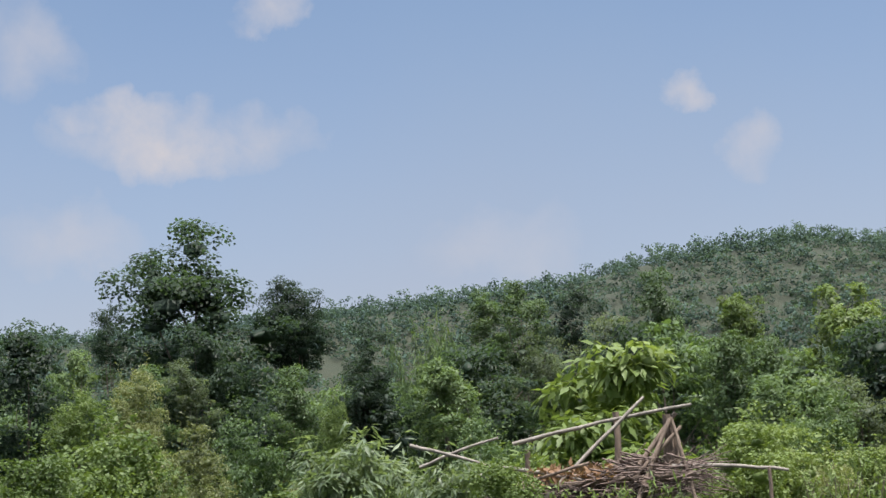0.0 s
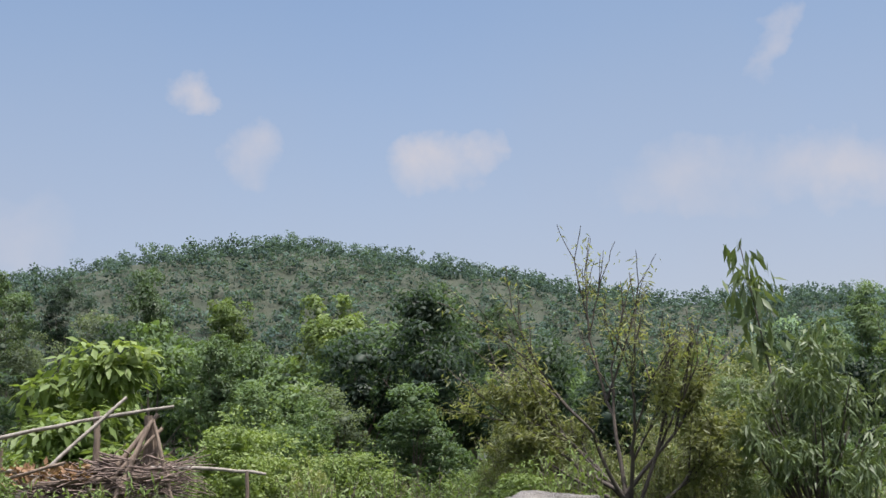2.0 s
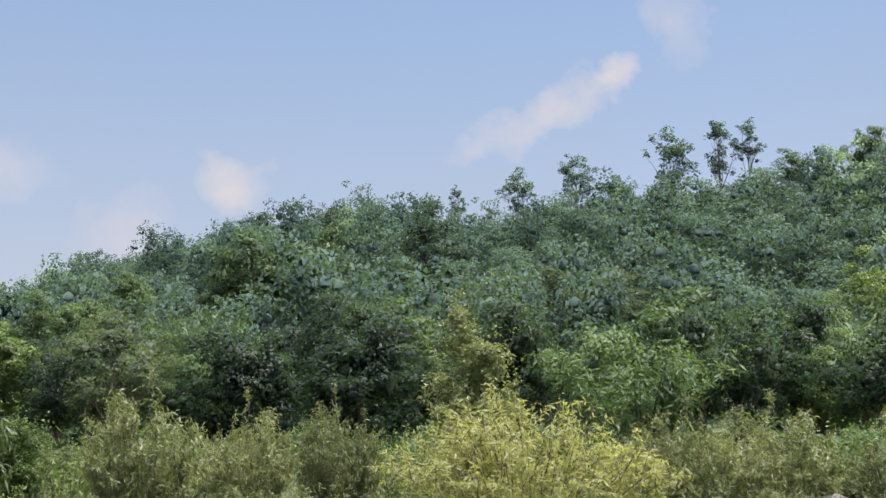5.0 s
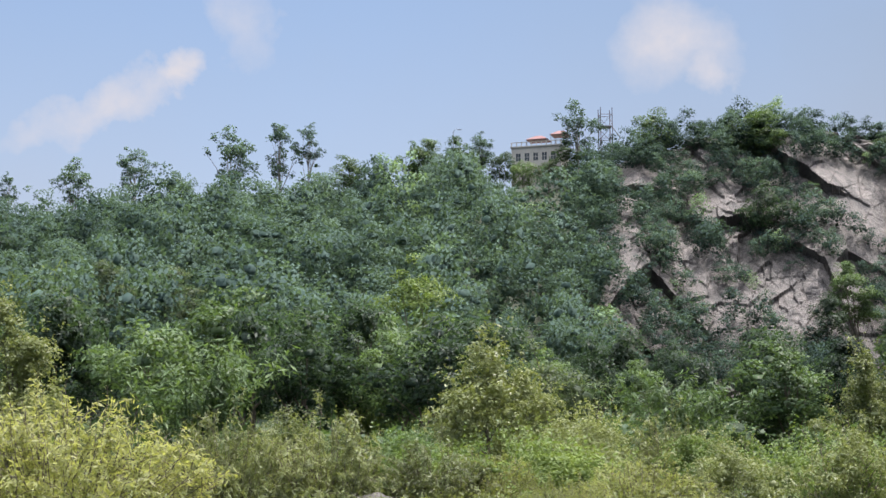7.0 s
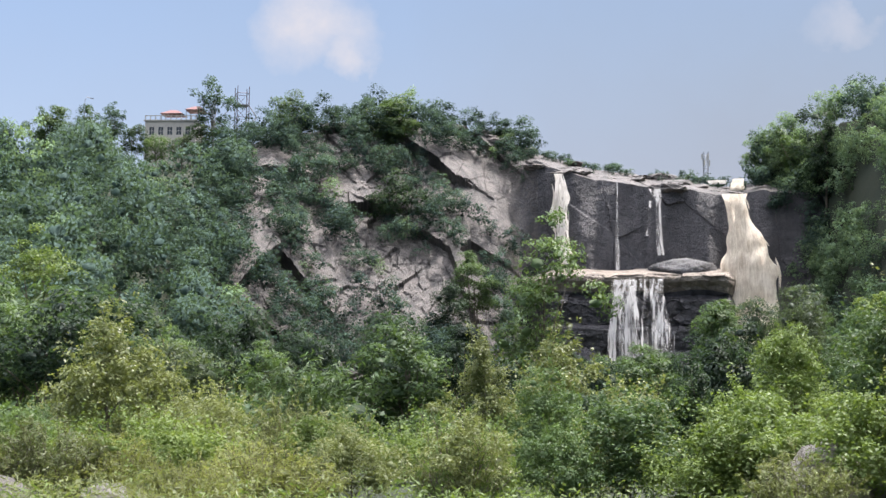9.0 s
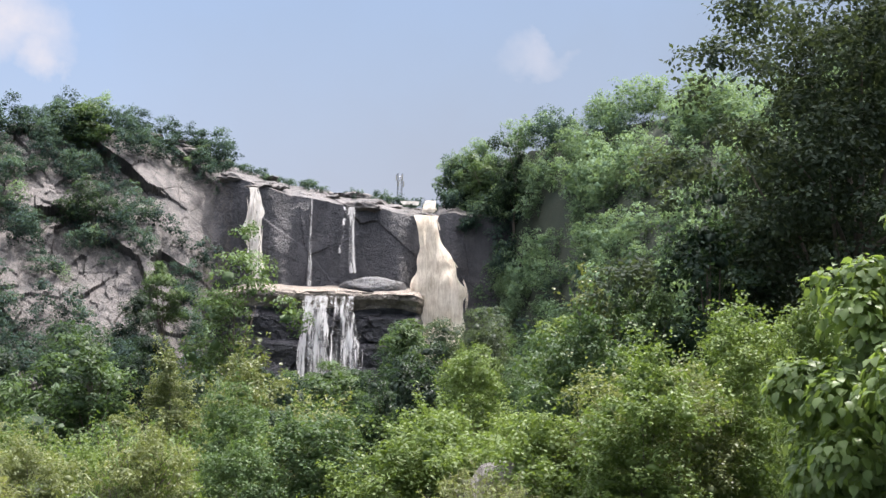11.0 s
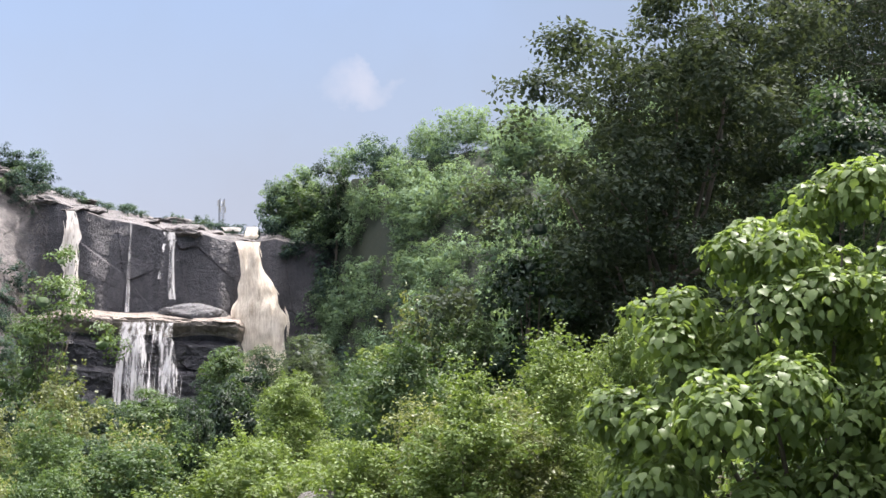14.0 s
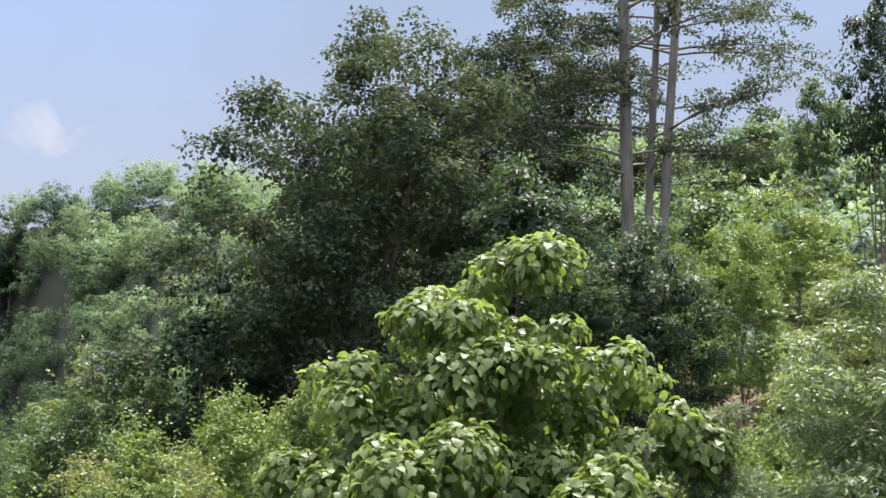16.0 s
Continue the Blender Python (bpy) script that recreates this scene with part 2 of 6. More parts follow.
SOIL, sn, sl, sb = shader("earth_and_grass")
spos = sn.new("ShaderNodeNewGeometry").outputs["Position"]
s1, s2 = noise_node(sn, sl, 0.15, 6.0, 0.6, spos), noise_node(sn, sl, 5.0, 6.0, 0.7, spos)
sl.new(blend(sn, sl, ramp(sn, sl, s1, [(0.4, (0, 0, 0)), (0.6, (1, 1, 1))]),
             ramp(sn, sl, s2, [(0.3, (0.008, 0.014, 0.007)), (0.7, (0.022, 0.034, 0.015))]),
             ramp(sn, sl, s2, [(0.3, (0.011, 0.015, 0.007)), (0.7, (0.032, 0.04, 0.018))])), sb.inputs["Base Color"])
sb.inputs["Roughness"].default_value = 0.95
bumped(sn, sl, sb, s2, 0.8, 0.1)


def plain(name, colour, rough=0.7, metal=0.0, vary=0.25, scale=3.0):
    m, n, l, bsdf = shader(name)
    f = noise_node(n, l, scale, 6.0, 0.65)
    lo, hi = tuple(c * (1 - vary) for c in colour), tuple(min(1, c * (1 + vary)) for c in colour)
    l.new(ramp(n, l, f, [(0.3, lo), (0.7, hi)]), bsdf.inputs["Base Color"])
    bsdf.inputs["Roughness"].default_value, bsdf.inputs["Metallic"].default_value = rough, metal
    return m


def water_material(name, deep, foam, gaps=None):
    m, n, l, bsdf = shader(name)
    pos = n.new("ShaderNodeNewGeometry").outputs["Position"]
    f = noise_node(n, l, 1.2, 9.0, 0.8, pos, (1, 1, 0.3))
    g = noise_node(n, l, 0.25, 4.0, 0.6, pos)
    streak = noise_node(n, l, 2.2, 6.0, 0.7, pos, (1, 1, 0.1))
    mud = calc(n, l, "ADD", calc(n, l, "MULTIPLY", calc(n, l, "ADD", f, streak), 0.35), calc(n, l, "MULTIPLY", g, 0.3))
    mud = ramp(n, l, mud, [(0.42, deep), (0.56, foam)])
    l.new(mud, bsdf.inputs["Base Color"])
    bsdf.inputs["Roughness"].default_value = 0.55
    bumped(n, l, bsdf, f, 0.7, 0.4)
    spray = n.new("ShaderNodeBsdfTranslucent")
    l.new(mud, spray.inputs["Color"])
    mix = n.new("ShaderNodeMixShader")
    mix.inputs[0].default_value = 0.4
    l.new(bsdf.outputs[0], mix.inputs[1])
    l.new(spray.outputs[0], mix.inputs[2])
    if gaps:
        # a torn veil: rock shows between the streaks
        tear = noise_node(n, l, 1.1, 5.0, 0.68, pos, (1, 1, 0.05))
        clear = n.new("ShaderNodeBsdfTransparent")
        veil = n.new("ShaderNodeMixShader")
        l.new(ramp(n, l, tear, [(gaps[0], (0, 0, 0)), (gaps[1], (gaps[2],) * 3)]), veil.inputs[0])
        l.new(clear.outputs[0], veil.inputs[1])
        l.new(mix.outputs[0], veil.inputs[2])
        mix = veil
    l.new(mix.outputs[0], n["Material Output"].inputs["Surface"])
    return m


MUDDY = water_material("muddy_water", (0.52, 0.43, 0.32), (0.84, 0.76, 0.63))
MUDDY_VEIL = water_material("muddy_veil", (0.468, 0.425, 0.365), (0.68, 0.654, 0.612), (0.289, 0.425, 0.807))
VEIL = water_material("white_veil", (0.55, 0.54, 0.53), (0.8, 0.8, 0.8), (0.36, 0.56, 0.55))
FILM = water_material("water_film", (0.4, 0.39, 0.38), (0.7, 0.7, 0.69), (0.34, 0.75, 0.5))
THIN_VEIL = water_material("thin_white_veil", (0.55, 0.54, 0.53), (0.82, 0.82, 0.82), (0.45, 0.62, 0.7))


# ---- mesh helpers ----
def mesh_of(name, verts, faces, mat, smooth=False, normals=None):
    """A mesh from arrays of points and of triangles or quads."""
    verts, faces = np.asarray(verts, dtype=np.float32), np.asarray(faces, dtype=np.int32)
    me = bpy.data.meshes.new(name)
    k = faces.shape[1]
    me.vertices.add(len(verts))
    me.vertices.foreach_set("co", verts.ravel())
    me.loops.add(faces.size)
    me.loops.foreach_set("vertex_index", faces.ravel())
    me.polygons.add(len(faces))
    me.polygons.foreach_set("loop_start", np.arange(0, faces.size, k, dtype=np.int32))
    me.polygons.foreach_set("loop_total", np.full(len(faces), k, dtype=np.int32))
    me.polygons.foreach_set("use_smooth", np.full(len(faces), smooth))
    me.materials.append(mat)
    me.update(calc_edges=True)
    if normals is not None:
        me.normals_split_custom_set_from_vertices(normals)
    return me


def piece(name, data, parent=None, label=""):
    """Links (verts, faces, material[, smooth]) as one mesh object, under a thing where one is given."""
    ob = new(name, mesh_of(name, *data))
    if parent:
        ob.parent = parent
    if label:
        ob["label"] = label
    return ob


def join(chunks):
    vs, fs, k = [], [], 0
    for v, f in chunks:
        vs.append(v)
        fs.append(np.asarray(f) + k)
        k += len(v)
    return np.concatenate(vs), np.concatenate(fs)


def unit(v):
    return v / np.maximum(np.linalg.norm(v, axis=-1, keepdims=True), 1e-9)


def tube(points, radii, sides=6):
    p, r = np.asarray(points, float), np.asarray(radii, float)
    t = unit(np.gradient(p, axis=0))
    ref = np.where(np.abs(t[:, 2:3]) > 0.9, np.array([[1.0, 0, 0]]), np.array([[0, 0, 1.0]]))
    a = unit(np.cross(t, ref))
    b = np.cross(t, a)
    ang = np.linspace(0, 2 * np.pi, sides, endpoint=False)
    ring = a[:, None] * np.cos(ang)[None, :, None] + b[:, None] * np.sin(ang)[None, :, None]
    v = (p[:, None] + ring * r[:, None, None]).reshape(-1, 3)
    n = len(p)
    i, j = np.meshgrid(np.arange(n - 1), np.arange(sides), indexing="ij")
    k = (j + 1) % sides
    f = np.stack([i * sides + j, i * sides + k, (i + 1) * sides + k, (i + 1) * sides + j], -1).reshape(-1, 4)
    return v, f


def leaves(rng, pos, out, size, width=0.5, droop=0.3, loose=0.6, fold=0.25, shape=2, lift=0.6):
    """Folded leaves: each has a base, a tip and two sides, in two triangles; shape 4 gives ovate ones of six."""
    n = len(pos)
    size = size * rng.uniform(0.65, 1.25, (n, 1))
    N = unit(out * 0.7 + np.array([0, 0, lift]) + loose * rng.normal(size=(n, 3)))
    L = out * 0.5 + rng.normal(size=(n, 3)) * 0.7 + np.array([0, 0, -droop])
    L = unit(L - N * np.sum(L * N, -1, keepdims=True))
    S = np.cross(L, N)
    w = size * width * 0.5
    if shape == 2:
        v = np.stack([pos, pos + L * size * 0.45 + S * w + N * w * fold, pos + L * size, pos + L * size * 0.45 - S * w + N * w * fold], 1)
        f = np.array([[0, 1, 2], [0, 2, 3]])
    else:
        mid, bend = pos + L * size * 0.5, N * size * -0.12
        v = np.stack([pos, pos + L * size * 0.22 + S * w * 0.85 + N * w * fold, pos + L * size * 0.6 + S * w * 0.8 + N * w * fold + bend * 0.4, pos + L * size + bend * 2,
                      pos + L * size * 0.6 - S * w * 0.8 + N * w * fold + bend * 0.4, pos + L * size * 0.22 - S * w * 0.85 + N * w * fold, mid], 1)
        f = np.array([[0, 1, 6], [1, 2, 6], [2, 3, 6], [3, 4, 6], [4, 5, 6], [5, 0, 6]])
    k = v.shape[1]
    return v.reshape(-1, 3), (np.arange(n)[:, None, None] * k + f[None]).reshape(-1, 3)


def in_clumps(rng, clumps, n, flat=0.8, shell=0.5, top=0.35):
    """n places and outward ways on the lumpy skins of the clumps (x, y, z, radius)."""
    c = np.asarray(clumps)
    k = rng.choice(len(c), n, p=c[:, 3] ** 2 / np.sum(c[:, 3] ** 2))
    d = unit(rng.normal(size=(n, 3)) + np.array([0, 0, top]))
    r = c[k, 3:4] * (shell + (1 - shell) * rng.random((n, 1)) ** 0.5)
    return c[k, :3] + d * r * np.array([1, 1, flat]), d


def sprout(rng, clumps, each, share=0.5, top=0.5):
    """Smaller clumps on the skin of each clump."""
    c = np.repeat(np.asarray(clumps), each, axis=0)
    d = unit(rng.normal(size=(len(c), 3)) + np.array([0, 0, top]))
    rad = c[:, 3] * share * rng.uniform(0.7, 1.25, len(c))
    return np.c_[c[:, :3] + d * (c[:, 3] * 0.8)[:, None] * np.array([1, 1, 0.8]), rad]


def ball(level):
    bm = bmesh.new()
    bmesh.ops.create_icosphere(bm, subdivisions=level, radius=1.0)
    v, f = np.array([p.co[:] for p in bm.verts]), np.array([[p.index for p in q.verts] for q in bm.faces])
    bm.free()
    return v, f


BALLS = {k: ball(k) for k in (1, 2)}


def lumps(rng, clumps, level, share, flat=0.8):
    """The dense leafy inside of each clump, an uneven lump, with its outward ways."""
    v, f = BALLS[level]
    c, k = np.asarray(clumps), len(v)
    r = c[:, 3, None] * share * (1 + 0.17 * rng.normal(size=(len(c), k)))
    out = np.repeat(v[None], len(c), 0)
    p = c[:, None, :3] + out * r[..., None] * np.array([1, 1, flat])
    return p.reshape(-1, 3), (np.arange(len(c))[:, None, None] * k + f[None]).reshape(-1, 3), out.reshape(-1, 3)


def foliage(rng, clumps, n, size, width=0.6, droop=0.3, loose=0.5, each=6, share=0.45, flat=0.75, shell=0.55, top=0.5, soft=True, core=1.0, level=1):
    """The leaves of a crown on its clumps and their smaller clumps, and the rounded normals."""
    c = np.asarray(clumps)
    mid = c[:, :3].mean(0)
    subs = sprout(rng, c, each, share, top)
    home = np.repeat(c[:, :3], each, axis=0)
    k = rng.choice(len(subs), n, p=subs[:, 3] ** 2 / np.sum(subs[:, 3] ** 2))
    d = unit(rng.normal(size=(n, 3)) + np.array([0, 0, top]))
    p = subs[k, :3] + d * subs[k, 3:4] * (shell + (1.08 - shell) * rng.random((n, 1)) ** 0.7) * np.array([1, 1, flat])
    verts, faces = leaves(rng, p, d, size, width, droop, loose)
    d, q, h = np.repeat(d, 4, axis=0), np.repeat(p, 4, axis=0), np.repeat(home[k], 4, axis=0)
    if core:
        # the dense inside of the clumps
        p2, f2, d2 = lumps(rng, c, level, 0.62 * core, flat)
        verts, faces = join([(verts, faces), (p2, f2)])
        d, q, h = np.r_[d, d2], np.r_[q, p2], np.r_[h, np.repeat(c[:, :3], len(p2) // len(c), axis=0)]
    if not soft:
        return verts, faces, None
    nrm = unit(d * 0.4 + 0.4 * unit(q - h + 1e-4) + 0.7 * unit((q - mid) / np.array([1, 1, 0.8])) + np.array([0, 0, 0.12]) + 0.13 * rng.normal(size=q.shape))
    return verts, faces, nrm


def crown_clumps(rng, H, W, low=0.25, count=24, big=0.14, taper=0.0):
    """Clumps over the envelope of a crown between low * H and H, evenly spread and uneven in size."""
    mid, half = H * (1 + low) / 2, H * (1 - low) / 2
    k = np.arange(count) + 0.5
    z = 1 - 1.72 * k / count
    a = k * 2.39996 + rng.uniform(0, 6.28)
    q = rng.uniform(0.45, 1.06, count) * (1 + 0.22 * np.sin(3 * a + rng.uniform(0, 6)))
    lob, tip = rng.uniform(0, 6.28, 2)
    q = q * (1 + 0.22 * np.sin(2 * a + lob))
    ring = (1 - z * z) ** 0.38 * q * (1 - taper * np.maximum(z, 0)) * (W / 2 - W * big * 0.7)
    jit = rng.normal(size=(count, 3)) * W * 0.06
    return np.c_[ring * np.cos(a) + jit[:, 0], ring * np.sin(a) + jit[:, 1], mid + (z * rng.uniform(0.75, 1.0, count) + 0.22 * np.sin(a + tip) * (z > -0.2)) * (half - W * big * 0.5) + jit[:, 2], W * big * rng.uniform(0.55, 1.45, count)]


def skeleton_of(rng, clumps, H, thick, limbs=9, lean=0.04, split=0.3):
    """A tapered trunk with limbs that reach into the clumps."""
    top = H * 0.78
    zz = np.linspace(-0.4, top, 7)
    wob = np.cumsum(rng.normal(size=(7, 2)) * lean * H / 7, axis=0)
    wob -= wob[0]
    stem = np.c_[wob, zz]
    chunks = [tube(stem, thick * np.array([1.5, 1.0, 0.88, 0.72, 0.55, 0.38, 0.15]), 7)]
    for k in rng.choice(len(clumps), min(limbs, len(clumps)), replace=False):
        end = clumps[k, :3]
        s = rng.uniform(split, 0.75) * min(1, max(end[2], 0.3 * H) / H + 0.15)
        z0 = s * top
        a = np.array([np.interp(z0, zz, stem[:, 0]), np.interp(z0, zz, stem[:, 1]), z0])
        m = (a + end) / 2 + rng.normal(size=3) * 0.04 * H + np.array([0, 0, 0.03 * H])
        u = np.linspace(0, 1, 6)[:, None]
        curve = (1 - u) ** 2 * a + 2 * u * (1 - u) * m + u ** 2 * end
        chunks.append(tube(curve, thick * np.linspace(0.5, 0.07, 6), 5))
    return join(chunks)


# ---- the lie of the land ----
def smooth(x, a, b):
    t = np.clip((x - a) / (b - a), 0, 1)
    return t * t * (3 - 2 * t)


def ripple(x, y, scale, seed):
    """Soft undulation between -1 and 1."""
    r = np.random.default_rng(seed)
    s = 0.0
    for k in range(6):
        a, ph, q = r.uniform(0, 6.28), r.uniform(0, 6.28), scale * r.uniform(0.6, 1.8)
        s = s + np.sin((x * np.cos(a) + y * np.sin(a)) / q + ph)
    return s / 3.2


# the wooded hill in the west: bearing and skyline height in degrees, 780 m off
WEST_B = [-110, -86, -80, -72, -67, -63, -61, -58, -54, -51, -47, -43, -40, -34, -30, -25, -15]
WEST_E = [5.0, 6.6, 6.8, 7.2, 7.5, 7.8, 8.3, 8.6, 8.8, 8.3, 7.5, 6.7, 6.1, 6.0, 5.6, 5.0, 3.5]
WEST_R = 780.0
# the mountain with the falls: bearing, skyline height, distance of its ridge and of its foot, height of the trees on top
FALL_B = [-37, -33, -30, -25.5, -22, -17, -14, -11, -8.7, -3, 1, 4, 7, 11, 14.5, 16, 18, 20, 22, 24.5, 26, 27.4, 28.3, 30.5, 33.4, 37, 45, 57, 62, 70, 90, 110]
FALL_E = [1.0, 4.0, 5.9, 7.4, 8.3, 8.5, 8.2, 8.6, 9.2, 10.0, 10.2, 10.3, 10.8, 11.0, 10.9, 10.8, 10.5, 10.15, 9.65, 9.3, 9.05, 8.9, 10.6, 12.0, 13.4, 13.8, 14.6, 15.6, 16.4, 16.0, 9.0, 4.0]
FALL_R = [640, 610, 580, 560, 540, 520, 490, 460, 440, 415, 405, 400, 395, 390, 386, 384, 382, 380, 380, 380, 380, 382, 384, 372, 340, 310, 250, 190, 175, 165, 220, 300]
FALL_F = [260, 200, 165, 145, 135, 130, 130, 130, 130, 130, 140, 165, 220, 288, 298, 300, 310, 340, 362, 366, 366, 366, 366, 335, 255, 185, 100, 58, 48, 45, 60, 90]
FALL_T = [7, 7, 7, 7, 7, 7, 8, 8, 9, 9, 9, 8, 7, 5, 2, 0, 0, 0, 0, 0, 0, 0, 4, 6, 7, 7, 7, 7, 7, 7, 7, 7]


def tan_d(e):
    return np.tan(np.radians(e))


def ground_z(b, r):
    """Height of the ground at a bearing and a distance."""
    b, r = np.asarray(b, float), np.asarray(r, float)
    x, y = r * np.sin(np.radians(b)), r * np.cos(np.radians(b))
    z = 0.03 * np.clip(r - 55, 0, 260) + 0.12 * ripple(x, y, 9, 3) * smooth(r, 4, 30) + 0.8 * ripple(x, y, 60, 4) * smooth(r, 50, 160)
    h = np.interp(b, WEST_B, EYE + WEST_R * tan_d(np.array(WEST_E)) - 6.0) * smooth(b, -150, -100) * (1 - smooth(b, -20, -5))
    west = h * smooth(r, 330, WEST_R) ** 1.15 * (1 - 0.5 * smooth(r, WEST_R, 2200))
    R, F = np.interp(b, FALL_B, FALL_R), np.interp(b, FALL_B, FALL_F)
    h = np.interp(b, FALL_B, EYE + np.array(FALL_R) * tan_d(np.array(FALL_E)) - np.array(FALL_T)) * smooth(b, -40, -33) * (1 - smooth(b, 95, 130))
    h = h - 3.5 * smooth(b, 18.3, 20) * (1 - smooth(b, 27.4, 28.6))
    t = np.clip((r - F) / (R - F), 0, 1)
    fall = h * (0.7 * t + 0.3 * t * t * (3 - 2 * t)) * (1 - 0.35 * smooth(r, R + 15, 2500))
    back = 35 * smooth(r, 250, 900) * np.where((b > 100) | (b < -100), 1, 0.0)
    lump = 1.8 * ripple(x, y, 22, 9) * smooth(r, 120, 240) * (1 - smooth(b, 17, 19.5) * (1 - smooth(b, 28, 30)))
    return np.maximum(np.maximum(z, west), np.maximum(fall, back)) + lump * 0.6


def at(b, r, up=0.0):
    """The point on the ground at a bearing and a distance."""
    return Vector((r * math.sin(radians(b)), r * math.cos(radians(b)), float(ground_z(b, r)) + up))


gb = np.unique(np.concatenate([np.arange(-180, -95, 3.0), np.arange(-95, 75, 0.75), np.arange(75, 180.1, 3.0)]))
gr = np.concatenate([[0.0], np.geomspace(1.5, 60, 34), np.linspace(64, 300, 48), np.linspace(304, 420, 50), np.linspace(435, 900, 32), np.geomspace(950, 4600, 14)])
BB, RR = np.meshgrid(gb, gr, indexing="ij")
GZ = ground_z(BB, RR)
gv = np.stack([RR * np.sin(np.radians(BB)), RR * np.cos(np.radians(BB)), GZ], -1).reshape(-1, 3)
nb, nr = BB.shape
ii, jj = np.meshgrid(np.arange(nb - 1), np.arange(nr - 1), indexing="ij")
gf = np.stack([ii * nr + jj, ii * nr + jj + 1, (ii + 1) * nr + jj + 1, (ii + 1) * nr + jj], -1).reshape(-1, 4)
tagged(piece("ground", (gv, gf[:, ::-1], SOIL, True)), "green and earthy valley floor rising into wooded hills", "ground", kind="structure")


# ---- the rock face ----
def facets(u, v, cell, seed, tilt, drop):
    """Blocky relief: each cell of a jittered grid is a tilted slab of its own height."""
    iu, iv = np.floor(u / cell).astype(int), np.floor(v / cell).astype(int)
    best, out = np.full(u.shape, 1e9), np.zeros(u.shape)
    for du in (-1, 0, 1):
        for dv in (-1, 0, 1):
            a, b = iu + du, iv + dv
            h = (a * 73856093) ^ (b * 19349663) ^ (seed * 83492791)
            q = [((h * m + s) % 10007) / 10007.0 for m, s in ((48271, 11), (69621, 7), (16807, 3), (40692, 5), (39373, 9))]
            cu, cv = (a + q[0]) * cell, (b + q[1]) * cell
            d = np.hypot(u - cu, (v - cv) * 1.5)
            val = drop * q[2] + tilt * ((q[3] - 0.5) * (u - cu) + (q[4] - 0.65) * (v - cv))
            near = d < best
            out = np.where(near, val, out)
            best = np.where(near, d, best)
    return out


def cliffness(b):
    return smooth(b, 18.3, 19.6)


def face_point(b, v, relief=True):
    """The rock skin at a bearing and at a share v of its height."""
    R = np.interp(b, FALL_B, FALL_R)
    top = np.interp(b, FALL_B, EYE + np.array(FALL_R) * tan_d(np.array(FALL_E)) - np.array(FALL_T))
    top = np.minimum(top, 62.5 + 0 * b) * smooth(b, 26, 28) + top * (1 - smooth(b, 26, 28))
    c = cliffness(b)
    along = np.radians(b) * 375
    top = top + c * (0.9 * np.maximum(ripple(along, 0 * along, 4.0, 33), 0) + 0.5 * np.maximum(ripple(along, 0 * along, 1.4, 34), 0))
    r_slope = 300 + (R - 300) * v
    z_slope = ground_z(b, r_slope)
    lip = np.clip((v - 0.9) / 0.1, 0, 1.6)
    r_wall = 358 + 5 * np.minimum(v, 0.9) + 24 * lip
    z_wall = 4 + (top - 4) * (np.minimum(v, 0.9) * (1 / 0.9) * 0.9 + 0.1 * np.minimum(lip, 1.1))
    r, z = r_slope * (1 - c) + r_wall * c, z_slope * (1 - c) + z_wall * c
    if relief:
        u, w = np.radians(b) * 375, z * 1.0
        u = u + 0.25 * ripple(u, w, 4.0, 12)
        w2 = w + 0.25 * ripple(w, u, 4.0, 13)
        rubble = smooth(ripple(u, w, 9.0, 14), -0.1, 0.5)
        slabs = facets(u + 0.5 * w2, 0.6 * w2 + 0.2 * u, 15.0, 1, 0.5, 7.0) + 0.45 * facets(u + 0.2 * w2, 0.8 * w2 - 0.3 * u, 6.0, 2, 0.6, 2.8) + (0.1 + 0.35 * rubble) * facets(u, 0.8 * w2 + 0.3 * u, 1.9, 5, 0.7, 1.4)
        walls = 2.3 * ripple(u + 0.3 * w, 0.15 * w, 6.5, 15) + 0.8 * ripple(u, 0.25 * w, 2.2, 16) + 0.3 * ripple(u, 0.5 * w, 0.9, 17) + 0.32 * facets(u + 0.4 * w2, 0.4 * w2, 9.0, 7, 0.3, 1.6) + 0.12 * facets(u, w2, 2.4, 6, 0.5, 0.6)
        out = (slabs * 1.1 * smooth(b, 7.0, 9.5) * (1 - 0.6 * smooth(b, 16.2, 18.2)) - 5.0 * (1 - smooth(b, 6.5, 8.8))) * (1 - c) + walls * c
        r = r - out * (0.75 + 0.25 * c) - 1.0
        z = z + out * 0.45 * (1 - c) - 0.3
    return np.stack([r * np.sin(np.radians(b)), r * np.cos(np.radians(b)), z], -1)


def sheet(b0, b1, nb, v0, v1, nv):
    b, v = np.meshgrid(np.linspace(b0, b1, nb), np.linspace(v0, v1, nv), indexing="ij")
    i, j = np.meshgrid(np.arange(nb - 1), np.arange(nv - 1), indexing="ij")
    return face_point(b, v).reshape(-1, 3), np.stack([i * nv + j, (i + 1) * nv + j, (i + 1) * nv + j + 1, i * nv + j + 1], -1).reshape(-1, 4)


tagged(piece("rock_slope", (*sheet(6.2, 19.6, 330, 0.0, 1.04, 230), ROCK)), "pale pinkish granite slabs, cracked and weathered, on the mountainside", "rock face", kind="structure")
tagged(piece("cliff", (*sheet(18.9, 33.0, 340, 0.0, 0.9, 180), ROCK_WET_SHADED)), "wet granite cliff under the falls, darkened with painted shade", "cliff", kind="structure")
tagged(piece("cliff_top", (*sheet(18.9, 33.0, 340, 0.9, 1.06, 40), ROCK_TOP)), "pale granite slabs sloping back above the cliff", "cliff", kind="structure")


